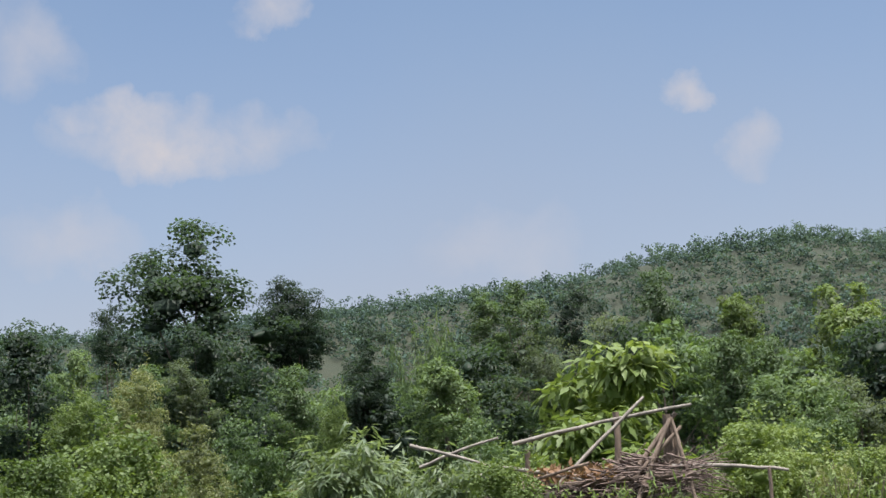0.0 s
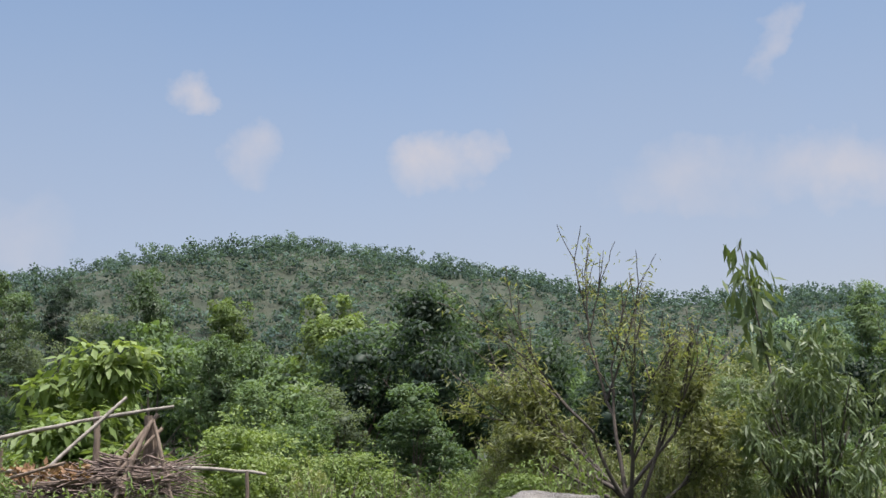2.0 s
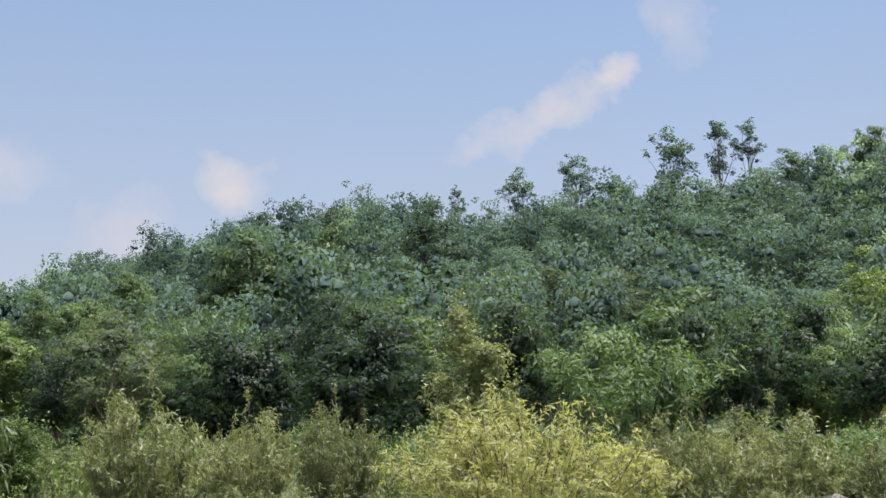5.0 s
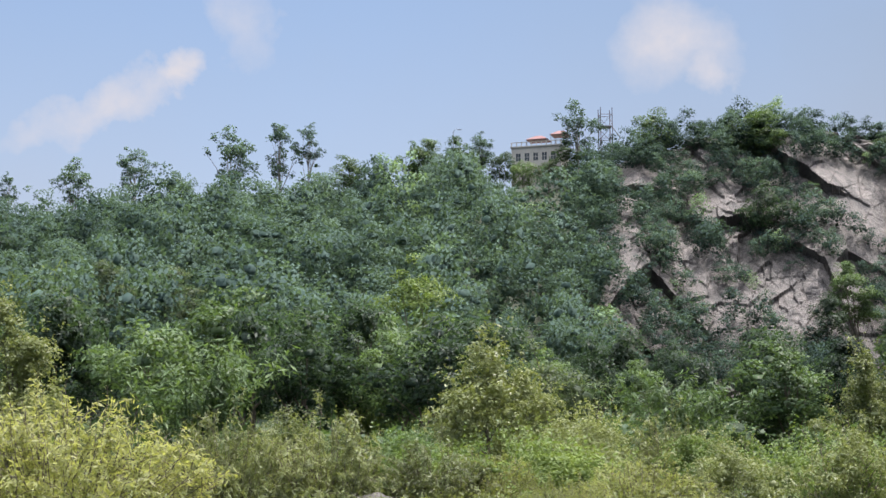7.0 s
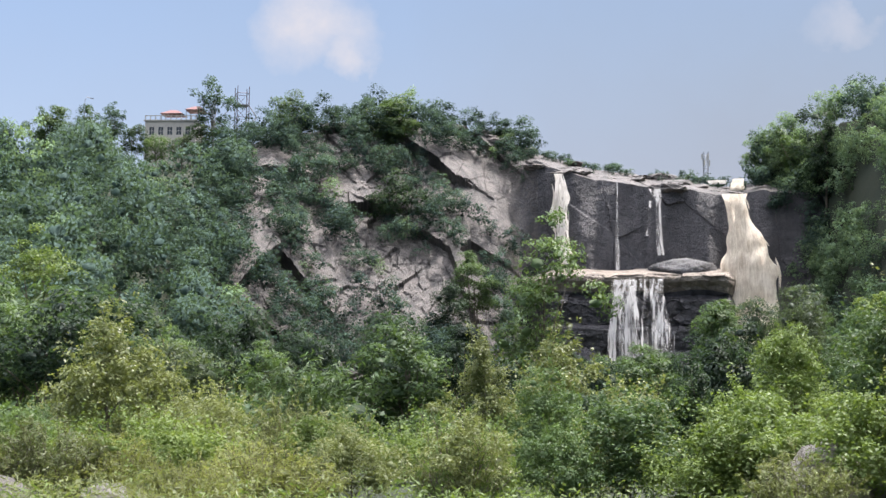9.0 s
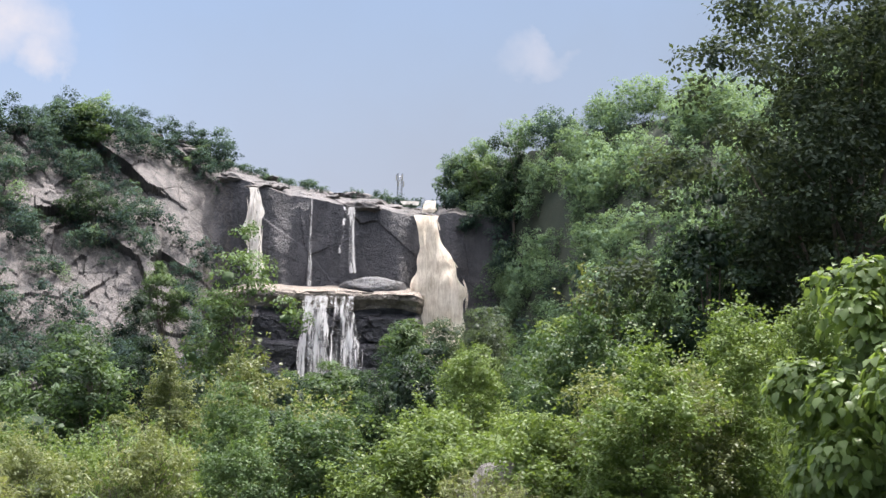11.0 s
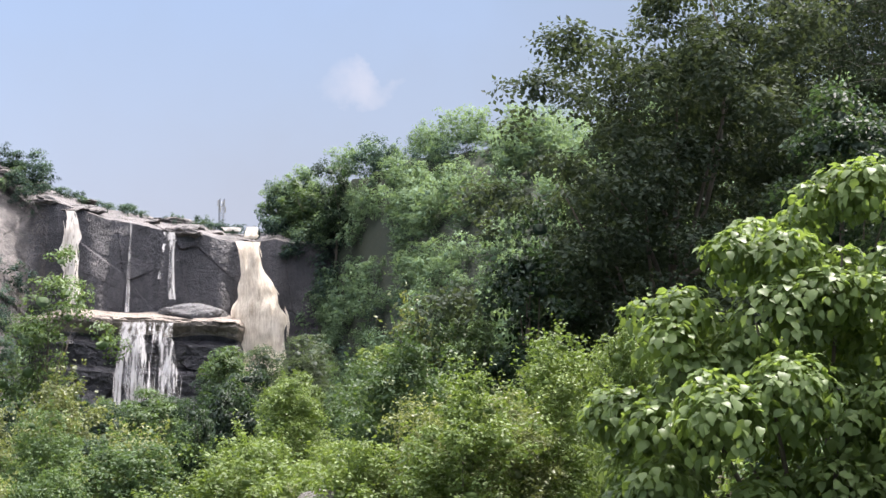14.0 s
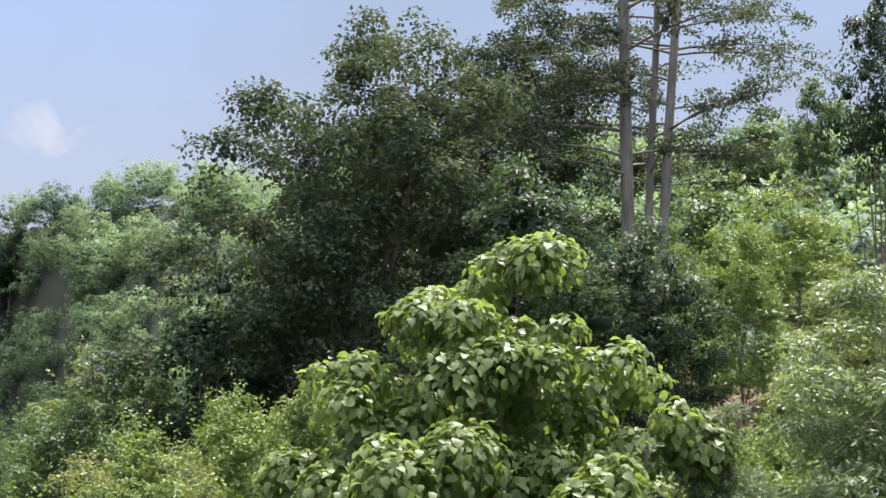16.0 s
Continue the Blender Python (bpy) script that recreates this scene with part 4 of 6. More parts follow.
KINDS = {
    "mid_a": broad(31, LEAF_MID, "broad green forest tree with a rounded leafy crown"),
    "mid_b": broad(32, LEAF_MID, "broad green forest tree with an uneven crown", 13, 8, low=0.3),
    "dark_a": broad(33, LEAF_DARK, "dark green forest tree with a dense crown"),
    "dark_b": broad(34, LEAF_DARK, "tall dark green forest tree with a dense crown", 14, 9, low=0.15),
    "lobed": broad(37, LEAF_DARK, "tall dark tree with a lobed crown over the thicket", 17, 9, 20000, 0.27, 0.05, 26, 0.19, 0.25, taper=0.05, each=9, share=0.5, core=0.62),
    "open": broad(38, LEAF_FAR_HAZE, "slender ridge tree with an open crown and bare stem", 16, 9, 2600, 0.42, 0.3, 22, 0.13, 0.2, each=6, taper=0.3, name="ridge_tree", group="ridge trees", bark=BARK_GREY, limbs=12, core=0),
    "open_b": broad(39, LEAF_FAR_HAZE, "narrow ridge tree with a ragged open crown", 16, 7, 2200, 0.42, 0.25, 20, 0.14, 0.2, each=6, taper=0.5, name="ridge_tree", group="ridge trees", bark=BARK_GREY, limbs=12, core=0),
    "grey_a": broad(35, LEAF_SOFT, "dull grey-green forest tree with fine leaves", 10, 9, 7500, 0.27),
    "bright_a": broad(36, LEAF_BRIGHT, "fresh light green forest tree with layered leaves", 11, 8),
    "vine": broad(40, LEAF_DARK, "dark tree smothered in hanging vines", 9, 8, 8500, 0.28, 0.0, 22, 0.17, 0.2, taper=0.15, droop=0.8, group="vine-clad trees"),
    "front": broad(46, LEAF_MID, "slender leafy tree with a loose layered crown before the falls", 13, 7.5, 7000, 0.23, 0.12, 20, 0.16, 0.16, taper=0.35, name="front_tree", group=""),
    "bright_fine": broad(44, LEAF_BRIGHT, "yellow-green bushy tree with small leaves on the slope", 11, 8, 14000, 0.2, 0.02, 26, 0.16, 0.12, group="slope bushes", shoots=60),
    "bright_tall": broad(47, LEAF_BRIGHT, "tall light green tree with drooping layered foliage", 17, 8, 6500, 0.28, 0.05, 26, 0.15, 0.2, taper=0.5, name="light_green_tree", group=""),
    "dull": broad(48, LEAF_PURPLE, "large dark tree with small dull leaves and bare twigs", 16, 14, 66000, 0.22, 0.06, 74, 0.125, 0.26, taper=0.0, each=8, share=0.45, soft=False, limbs=18, core=0.0, shell=0.3, name="dark_tree", group="large dark trees"),
    "olive": broad(49, LEAF_OLIVE, "bushy olive-green tree with small leaves", 6, 4.6, 13000, 0.15, 0.0, 24, 0.16, 0.08, taper=0.3, name="olive_tree", group="bushy trees", soft=False, core=0.45, shoots=80),
    "hang": broad(59, LEAF_BRIGHT, "leafy young tree with long hanging leaves", 4.0, 4.0, 5600, 0.34, 0.0, 22, 0.16, 0.05, "hanging_leaf_tree", 0.2, "", width=0.4, droop=1.5, soft=False, core=0.55),
    "bamboo": bamboo(50, LEAF_MID, "green bamboo clump with arching feathery culms"),
    "bamboo_dark": bamboo(51, LEAF_DARK, "dark green feathery bamboo thicket", 7, 7, 44, 20000, 0.24),
    "bamboo_bright": bamboo(52, LEAF_BRIGHT, "light green bamboo clump with feathery arching culms", 7, 6),
    "shrub_mid": broad(41, LEAF_MID, "green leafy shrub on the bank", 3.6, 4.2, 7500, 0.14, 0.0, 20, 0.18, 0.04, "shrub", 0.2, "shrubs", soft=False, core=0.45, shoots=90),
    "shrub_bright": broad(42, LEAF_BRIGHT, "fresh light green leafy shrub on the bank", 3.2, 4.0, 7500, 0.135, 0.0, 20, 0.18, 0.04, "shrub", 0.2, "shrubs", soft=False, core=0.45, shoots=90),
    "shrub_grey": broad(43, LEAF_OLIVE, "grey-green bushy shrub with small leaves", 3.4, 4.2, 8500, 0.115, 0.0, 20, 0.18, 0.04, "shrub", 0.2, "shrubs", soft=False, core=0.45, shoots=90),
    "willow": twiggy(55, LEAF_YELLOW, "yellowish willow bush with narrow leaves on thin stems", 3.0, 6.0, 170, 27000, 0.15),
    "willow_green": twiggy(56, LEAF_OLIVE, "grey-green willow bush with narrow leaves on thin stems", 3.0, 3.6, 80, 14000, 0.16),
    "lance": broad(57, LEAF_GREY, "bush with narrow pale green lance-shaped leaves", 4.0, 3.6, 24000, 0.12, 0.0, 26, 0.16, 0.05, "lance_leaf_bush", 0.2, "lance-leaf bushes", width=0.3, droop=0.8, soft=False, core=0),
    "long_leaf": broad(60, LEAF_GREY, "bush with long drooping grey-green leaves", 3.0, 3.0, 5200, 0.32, 0.0, 22, 0.17, 0.04, "long_leaf_bush", 0.2, "long-leaf bushes", width=0.2, droop=1.7, soft=False, core=0.3, shoots=50),
    "weeds": twiggy(58, LEAF_BRIGHT, "tangle of tall light green weeds", 1.5, 2.4, 26, 1500, 0.13, 0.3, 0.5, "weed_shrub", group="weeds"),
    "big_leaf": (big_leaf_bush, 4.9, 4.5), "dry": (dry_tree, 6.2, 3.6), "droop": (droop_tree, 4.0, 3.4), "stems": (stem_tree, 33.0, 10.0),
}


def stand(kind, b, r, height, width):
    """A plant at a bearing and a distance, with its height and width in metres."""
    maker, H, W = KINDS[kind]
    turn = -b if kind in ("big_leaf", "dry", "droop", "stems") else (b * 37 + r * 11) % 360
    if not kind.startswith(("bamboo", "willow", "weeds", "big_leaf", "dry", "droop", "stems")):
        # one mesh for each step of the proportions
        step = max(-3, min(4, round(math.log(height / width * W / H) / math.log(1.3))))
        H = H * 1.3 ** step
        return grow((kind, step), lambda: maker(H), Matrix.Translation(at(b, r, -0.1)) @ pose(0, 0, 0, 0, 0, turn) @ Matrix.Diagonal((width / W, width / W, height / H, 1)))
    return grow(kind, maker, Matrix.Translation(at(b, r, -0.1)) @ pose(0, 0, 0, 0, 0, turn) @ Matrix.Diagonal((width / W, width / W, height / H, 1)))


# kind, bearing, distance, height, width
WEST_TREES = [
    ("lobed", -77.5, 90, 17.3, 10.2), ("lobed", -73.7, 95, 14.5, 4.7), ("dark_a", -83.6, 48, 7.8, 3.3), ("dark_b", -80.5, 85, 12.4, 2.6),
    ("vine", -77.0, 62, 9.0, 4.0), ("vine", -71.1, 66, 9.1, 3.2), ("bamboo", -68.7, 75, 11.1, 2.5), ("mid_a", -79.4, 50, 6.6, 2.3),
    ("mid_a", -64.9, 115, 15.6, 4.8), ("dark_a", -62.9, 120, 15.6, 4.1), ("mid_b", -59.6, 110, 15.3, 5.2), ("mid_b", -66.2, 125, 16.0, 4.2),
    ("mid_a", -68.1, 55, 6.7, 3.3), ("mid_a", -81.9, 60, 8.2, 2.5), ("grey_a", -64.4, 90, 10.0, 4.1), ("grey_a", -61.7, 95, 11.0, 5.7),
    ("mid_b", -73.7, 60, 7.2, 2.7), ("grey_a", -77.7, 58, 7.5, 2.6),
]
# kind, bearing, distance, height, width
NORTH_WEST_TREES = [
    ("bright_a", -56.6, 85, 11.0, 3.5), ("bright_a", -52.5, 80, 10.5, 5.4), ("mid_a", -57.1, 60, 7.3, 2.9), ("mid_a", -55.8, 50, 4.9, 2.3),
    ("vine", -49.1, 62, 9.1, 5.6), ("mid_a", -49.7, 44, 4.3, 2.8), ("mid_a", -46.4, 75, 9.4, 2.8), ("mid_b", -55.5, 70, 7.7, 3.2),
    ("grey_a", -52.9, 50, 4.7, 2.8), ("mid_b", -32.7, 110, 12.2, 4.6), ("mid_b", -30.4, 120, 12.0, 4.5), ("bright_a", -31.5, 75, 7.2, 3.4),
    ("bamboo", -24.5, 115, 11.1, 6.5), ("mid_a", -28.5, 140, 12.7, 5.8), ("mid_a", -48.7, 90, 11.7, 5.1), ("mid_b", -34.3, 80, 7.5, 3.6),
    ("mid_a", -27.0, 90, 7.7, 5.1), ("dark_a", -29.6, 70, 5.3, 4.0),
]
# kind, bearing, distance, height, width
SLOPE_TREES = [
    ("dark_b", -15.8, 230, 22.9, 12.2), ("dark_b", -19.4, 280, 21.3, 9.5), ("mid_b", -22.6, 200, 20.5, 12.1), ("mid_b", -20.5, 200, 20.7, 11.3),
    ("bamboo", -25.0, 130, 12.6, 6.9), ("mid_a", -27.1, 170, 17.7, 7.7), ("mid_a", -29.3, 130, 11.6, 5.4), ("dark_a", -30.5, 90, 7.2, 4.8),
    ("bamboo_bright", -6.9, 120, 7.5, 5.0), ("bamboo_bright", -0.9, 85, 4.3, 4.6), ("bamboo_bright", -13.3, 190, 15.6, 6.5),
    ("grey_a", -10.9, 170, 15.4, 8.3), ("grey_a", -8.6, 180, 13.6, 8.2), ("bright_a", -6.0, 185, 11.7, 8.4), ("mid_a", -5.2, 140, 10.6, 5.8),
    ("mid_a", -19.0, 120, 9.5, 5.9), ("dark_a", -23.5, 100, 7.7, 4.2), ("bright_tall", 1.0, 124, 15.4, 7.6), ("grey_a", 3.4, 150, 10.4, 6.8),
    ("dark_a", -11.4, 130, 10.8, 5.9),
]
# kind, bearing, distance, height, width
RIDGE_TREES = [
    ("open", -12.3, 440, 24.0, 13.3), ("open", -10.0, 435, 25.0, 12.3), ("mid_b", -8.4, 430, 16.1, 11.4), ("open", -6.4, 425, 28.0, 16.0),
    ("open_b", -4.5, 420, 25.5, 10.3), ("open_b", -3.4, 415, 24.5, 8.6), ("mid_a", -1.8, 412, 14.4, 11.7), ("open", 1.0, 405, 17.6, 13.8),
    ("open_b", -14.6, 480, 22.0, 7.2), ("open_b", -17.6, 540, 12.7, 12.2), ("open", -28.8, 560, 17.5, 12.7), ("dark_b", 2.5, 398, 18.2, 16.5),
    ("mid_a", 1.0, 402, 17.9, 10.6), ("open", 3.3, 400, 18.7, 9.1), ("open", 7.1, 386, 22.5, 12.5), ("mid_a", 10.1, 380, 17.3, 13.6),
    ("mid_a", 13.9, 372, 18.3, 15.4), ("open_b", 12.9, 374, 17.6, 7.1), ("open", 15.9, 380, 6.5, 7.2), ("mid_a", 18.1, 378, 4.7, 8.6),
    ("open_b", 18.3, 380, 7.4, 5.0), ("open_b", 11.7, 378, 13.6, 8.6),
]
# kind, bearing, distance, height, width
GORGE_TREES = [
    ("grey_a", 27.9, 72, 7.1, 3.8), ("mid_b", 29.3, 370, 24.0, 13.0), ("dark_a", 30.4, 360, 26.0, 15.0), ("dark_a", 26.5, 60, 5.7, 2.9),
    ("mid_a", 4.9, 384, 9.9, 8.7), ("grey_a", 5.9, 384, 8.3, 8.7), ("mid_b", 6.6, 386, 11.8, 8.7), ("dark_a", 4.0, 388, 13.2, 8.8),
    ("mid_a", 17.1, 318, 27.9, 10.8), ("dark_a", 16.2, 310, 22.7, 9.4), ("mid_b", 14.1, 372, 12.3, 12.6), ("dark_b", 13.9, 345, 19.1, 14.3),
    ("front", 19.7, 90, 13.6, 8.2), ("mid_a", 14.6, 62, 5.4, 4.4), ("dark_a", 16.8, 70, 5.9, 2.6), ("olive", 20.4, 48, 4.6, 3.4),
    ("dark_a", 26.2, 75, 7.1, 3.4), ("grey_a", 29.7, 70, 7.6, 3.2), ("bright_a", 32.4, 60, 6.7, 2.5), ("bright_a", 29.2, 52, 5.1, 2.2),
    ("olive", 3.4, 42, 4.7, 3.4), ("olive", 5.0, 46, 3.9, 2.6), ("olive", 7.2, 42, 2.7, 2.4), ("grey_a", 11.6, 120, 4.1, 5.4), ("grey_a", 9.5, 140, 5.0, 6.9),
    ("olive", 23.0, 45, 3.0, 2.7), ("olive", 17.6, 44, 4.2, 2.3), ("mid_a", 26.5, 66, 6.7, 3.0), ("grey_a", 29.5, 66, 7.3, 2.7),
    ("dark_a", 21.5, 44, 2.6, 1.8), ("dark_a", 14.3, 70, 6.3, 4.2), ("dark_a", 25.5, 50, 3.9, 2.1),
]
# kind, bearing, distance, height, width
EAST_TREES = [
    ("dull", 43.5, 50, 19.4, 12.6), ("dull", 48.6, 58, 24.1, 10.1), ("dark_a", 39.0, 52, 10.8, 5.9), ("dark_b", 37.9, 46, 10.2, 4.9),
    ("olive", 34.0, 48, 6.9, 3.6), ("dark_a", 49.8, 42, 12.5, 4.8), ("dark_b", 53.8, 44, 11.4, 4.3), ("bamboo_dark", 51.6, 46, 13.3, 4.5),
    ("dark_a", 55.7, 46, 10.8, 3.8), ("stems", 53.85, 55, 33.0, 10.0), ("dark_b", 63.4, 36, 15.4, 2.6), ("bright_fine", 58.4, 66, 13.2, 6.0), ("bright_fine", 60.4, 72, 13.0, 7.5), ("mid_a", 56.8, 98, 13.5, 9.5), ("olive", 56.2, 70, 9.0, 6.0),
    ("bright_fine", 55.8, 74, 13.5, 5.8), ("mid_a", 61.0, 110, 14.8, 4.6), ("mid_b", 58.6, 120, 13.4, 6.3), ("lance", 62.9, 17, 4.9, 2.7),
    ("big_leaf", 48.4, 16, 5.3, 4.5), ("shrub_bright", 59.6, 36, 6.0, 3.0), ("willow_green", 65.0, 34, 9.4, 3.6), ("olive", 61.4, 40, 8.6, 3.4),
    ("mid_a", 34.8, 50, 7.5, 2.8), ("mid_a", 35.9, 46, 6.5, 2.3),
]
# kind, bearing, distance, height, width
WEST_SHRUBS = [
    ("shrub_bright", -79.9, 30, 3.6, 3.4), ("shrub_bright", -83.4, 24, 2.8, 2.0), ("shrub_mid", -75.5, 32, 3.7, 2.4), ("long_leaf", -71.5, 25, 2.8, 2.4), ("long_leaf", -67.6, 23, 2.3, 1.7), ("weeds", -60.4, 19.6, 2.1, 1.7), ("weeds", -63.6, 19.4, 2.05, 1.6), ("shrub_bright", -66.0, 20, 2.2, 1.5), ("weeds", -61.9, 19.2, 1.95, 1.5),
    ("shrub_bright", -81.9, 40, 5.0, 2.0), ("shrub_grey", -77.4, 28, 3.3, 1.7), ("hang", -62.0, 31, 4.5, 4.0), ("shrub_bright", -57.0, 32, 3.1, 2.7),
    ("shrub_mid", -66.5, 32, 3.4, 2.2), ("shrub_bright", -72.2, 34, 4.1, 0.9), ("shrub_grey", -79.6, 46, 6.0, 2.3), ("weeds", -53.7, 26, 2.1, 2.0),
    ("shrub_mid", -54.0, 40, 3.9, 2.7), ("dry", -42.2, 28, 6.3, 4.1), ("droop", -34.9, 30, 4.6, 3.1), ("shrub_bright", -56.6, 34, 3.1, 2.8),
    ("weeds", -52.8, 27, 2.1, 2.0), ("weeds", -49.0, 25, 1.9, 2.1), ("shrub_grey", -45.1, 34, 3.0, 2.3), ("willow_green", -39.9, 30, 3.3, 2.4), ("shrub_grey", -37.6, 33, 4.2, 2.8), ("willow_green", -43.6, 31, 2.6, 2.2),
]
# kind, bearing, distance, height, width
NORTH_SHRUBS = [
    ("willow_green", -2.8, 28, 2.6, 2.4), ("shrub_bright", -0.5, 31, 1.9, 2.3), ("willow_green", -26.4, 28, 3.1, 2.5),
    ("willow_green", -22.6, 30, 2.8, 2.0), ("willow_green", -19.2, 32, 3.0, 2.1), ("willow", -12.3, 26, 2.7, 5.5), ("olive", -14.3, 46, 6.0, 3.3),
    ("willow_green", -6.4, 28, 2.6, 2.1), ("shrub_grey", -3.7, 30, 2.4, 1.8), ("weeds", -43.8, 26, 2.4, 2.0), ("willow_green", -45.8, 30, 3.0, 1.8),
    ("lance", -38.3, 32, 3.4, 1.9), ("shrub_bright", -31.0, 32, 2.4, 1.8), ("shrub_bright", 11.2, 34, 2.0, 1.8), ("shrub_mid", 15.5, 46, 2.3, 3.0),
    ("shrub_bright", 14.6, 40, 1.8, 2.6), ("shrub_bright", 25.7, 29, 1.6, 2.4), ("shrub_mid", 25.1, 50, 2.9, 2.6), ("shrub_grey", 17.2, 31, 1.5, 1.8),
    ("shrub_bright", 31.1, 36, 2.7, 2.6), ("willow", 6.4, 25, 1.2, 2.2), ("willow", 9.2, 27, 1.5, 3.4), ("willow", 3.6, 30, 1.6, 3.2), ("willow_green", 1.6, 29, 2.0, 2.4), ("shrub_grey", 12.6, 29, 1.9, 2.6),
    ("shrub_grey", 7.4, 34, 2.5, 3.0), ("willow_green", 10.2, 36, 2.6, 2.4), ("shrub_mid", 20.6, 29, 1.9, 2.4), ("willow_green", 29.4, 25.5, 1.5, 2.0),
]
# kind, bearing, distance, height, width
EAST_SHRUBS = [
    ("shrub_mid", 34.9, 48, 6.6, 4.2), ("shrub_bright", 29.1, 38, 4.1, 2.0), ("shrub_bright", 32.8, 40, 4.3, 2.9), ("shrub_grey", 34.7, 27, 3.1, 2.5),
    ("shrub_grey", 36.8, 25, 3.1, 2.1), ("shrub_bright", 39.2, 32, 4.5, 2.9), ("shrub_bright", 32.1, 27, 2.5, 2.6),
    ("shrub_bright", 27.6, 30, 2.6, 2.3), ("shrub_mid", 23.1, 30, 2.5, 2.3), ("shrub_grey", 16.7, 28, 2.1, 2.5), ("shrub_mid", 31.8, 44, 5.1, 3.3),
    ("shrub_bright", 38.9, 28, 4.1, 2.5), ("shrub_bright", 34.9, 32, 3.9, 2.7), ("shrub_mid", 33.0, 30, 4.5, 2.3),
    ("shrub_bright", 35.4, 24, 3.4, 2.2), ("shrub_bright", 39.0, 26, 4.2, 2.0), ("lance", 57.7, 16, 3.3, 1.2), ("shrub_bright", 42.0, 24, 4.2, 1.4),
    ("shrub_mid", 20.0, 36, 3.1, 2.2),
]
for row in WEST_TREES + NORTH_WEST_TREES + SLOPE_TREES + RIDGE_TREES + GORGE_TREES:
    stand(*row)
for row in EAST_TREES + WEST_SHRUBS + NORTH_SHRUBS + EAST_SHRUBS:
    stand(*row)

rng = np.random.default_rng(77)
# the forest of the valley floor: how high its tops reach, by bearing
CAP_B = [-95, -75, -68, -60, -54, -50, -45, -38, -30, -25, -18, -10, 0, 8, 14, 20, 40]
CAP_E = [5.6, 5.8, 6.0, 6.4, 6.0, 5.6, 5.2, 4.9, 5.2, 5.8, 6.0, 6.0, 5.4, 4.2, 3.2, 2.9, 4.0]
placed, tries = [], 0
while len(placed) < 230 and tries < 9000:
    tries += 1
    b, r = rng.uniform(-92, 30), 58 * (290 / 58) ** rng.random()
    p = (r * math.sin(radians(b)), r * math.cos(radians(b)))
    gap = 12 + 0.12 * r
    if any((p[0] - q[0]) ** 2 + (p[1] - q[1]) ** 2 < gap for q in placed):
        continue
    cap = EYE + r * float(tan_d(np.interp(b, CAP_B, CAP_E) * rng.uniform(0.72, 1.0))) - float(ground_z(b, r))
    if cap < 3.0:
        continue
    placed.append(p)
    kind = ("mid_a", "mid_b", "dark_a", "dark_b", "grey_a", "mid_b", "mid_a", "dark_a", "vine", "bamboo", "dark_b", "vine")[rng.integers(12)]
    top = min(cap, rng.uniform(9.0, 14.0))
    stand(kind, b, r, top, min(9.0, max(3.2, top * rng.uniform(0.7, 0.95))))
# shrubs along the near bank
LOW_B = [-95, -60, -45, -30, -15, 0, 15, 25, 33, 45, 60, 75]
LOW_E = [2.6, 1.7, 0.9, 0.9, 1.2, 0.9, 0.9, 1.4, 2.4, 4.0, 5.0, 5.0]
placed, tries = [], 0
while len(placed) < 150 and tries < 9000:
    tries += 1
    b, r = rng.uniform(-95, 75), rng.uniform(27, 58)
    p = (r * math.sin(radians(b)), r * math.cos(radians(b)))
    if any((p[0] - q[0]) ** 2 + (p[1] - q[1]) ** 2 < 5.0 for q in placed):
        continue
    top = min(4.5, EYE + r * float(tan_d(np.interp(b, LOW_B, LOW_E) * rng.uniform(0.2, 1.0))) - float(ground_z(b, r)))
    if top < 0.9:
        continue
    placed.append(p)
    kind = ("shrub_mid", "shrub_bright", "shrub_grey", "shrub_bright", "willow_green", "weeds", "weeds")[rng.integers(7)]
    stand(kind, b, r, top, top * rng.uniform(1.0, 1.4))


# ---- the falls, ledges and boulders ----
def way_at(b, r, z):
    return np.array([r * math.sin(radians(b)), r * math.cos(radians(b)), z])


def rock_lump(seed, size, mat, rough=0.16, flat=0.0, level=4, soft=False):
    """A rock: a faceted, weathered lump of the given half sizes, flattened on top where asked."""
    bm = bmesh.new()
    bmesh.ops.create_icosphere(bm, subdivisions=level, radius=1.0)
    co = np.array([v.co[:] for v in bm.verts])
    faces = np.array([[v.index for v in f.verts] for f in bm.faces])
    bm.free()
    rng = np.random.default_rng(seed)
    planes = unit(rng.normal(size=(16, 3)))
    dist = rng.uniform(0.72, 0.95, 16)
    d = co @ planes.T
    scale = np.min(np.where(d > 0.05, dist / np.maximum(d, 0.05), 9.0), axis=1)
    co = co * np.minimum(scale, 1.05)[:, None]
    fine = np.array([noise.noise(Vector(c * 3.1 + seed)) * 0.6 + noise.noise(Vector(c * 8.0 + seed)) * 0.25 for c in co])
    co = co * (1 + rough * fine)[:, None]
    if flat:
        co[:, 2] = np.where(co[:, 2] > flat, flat + (co[:, 2] - flat) * 0.25, co[:, 2])
    return co * np.array(size), faces, mat, soft


def set_rock(name, label, b, r, z, size, seed, mat, turn=0, flat=0.0, rough=0.16):
    ob = tagged(piece(name, rock_lump(seed, size, mat, rough, flat)), label, "rock")
    ob.matrix_basis = Matrix.Translation((r * math.sin(radians(b)), r * math.cos(radians(b)), z)) @ pose(0, 0, 0, 0, 0, -b + turn)
    return ob


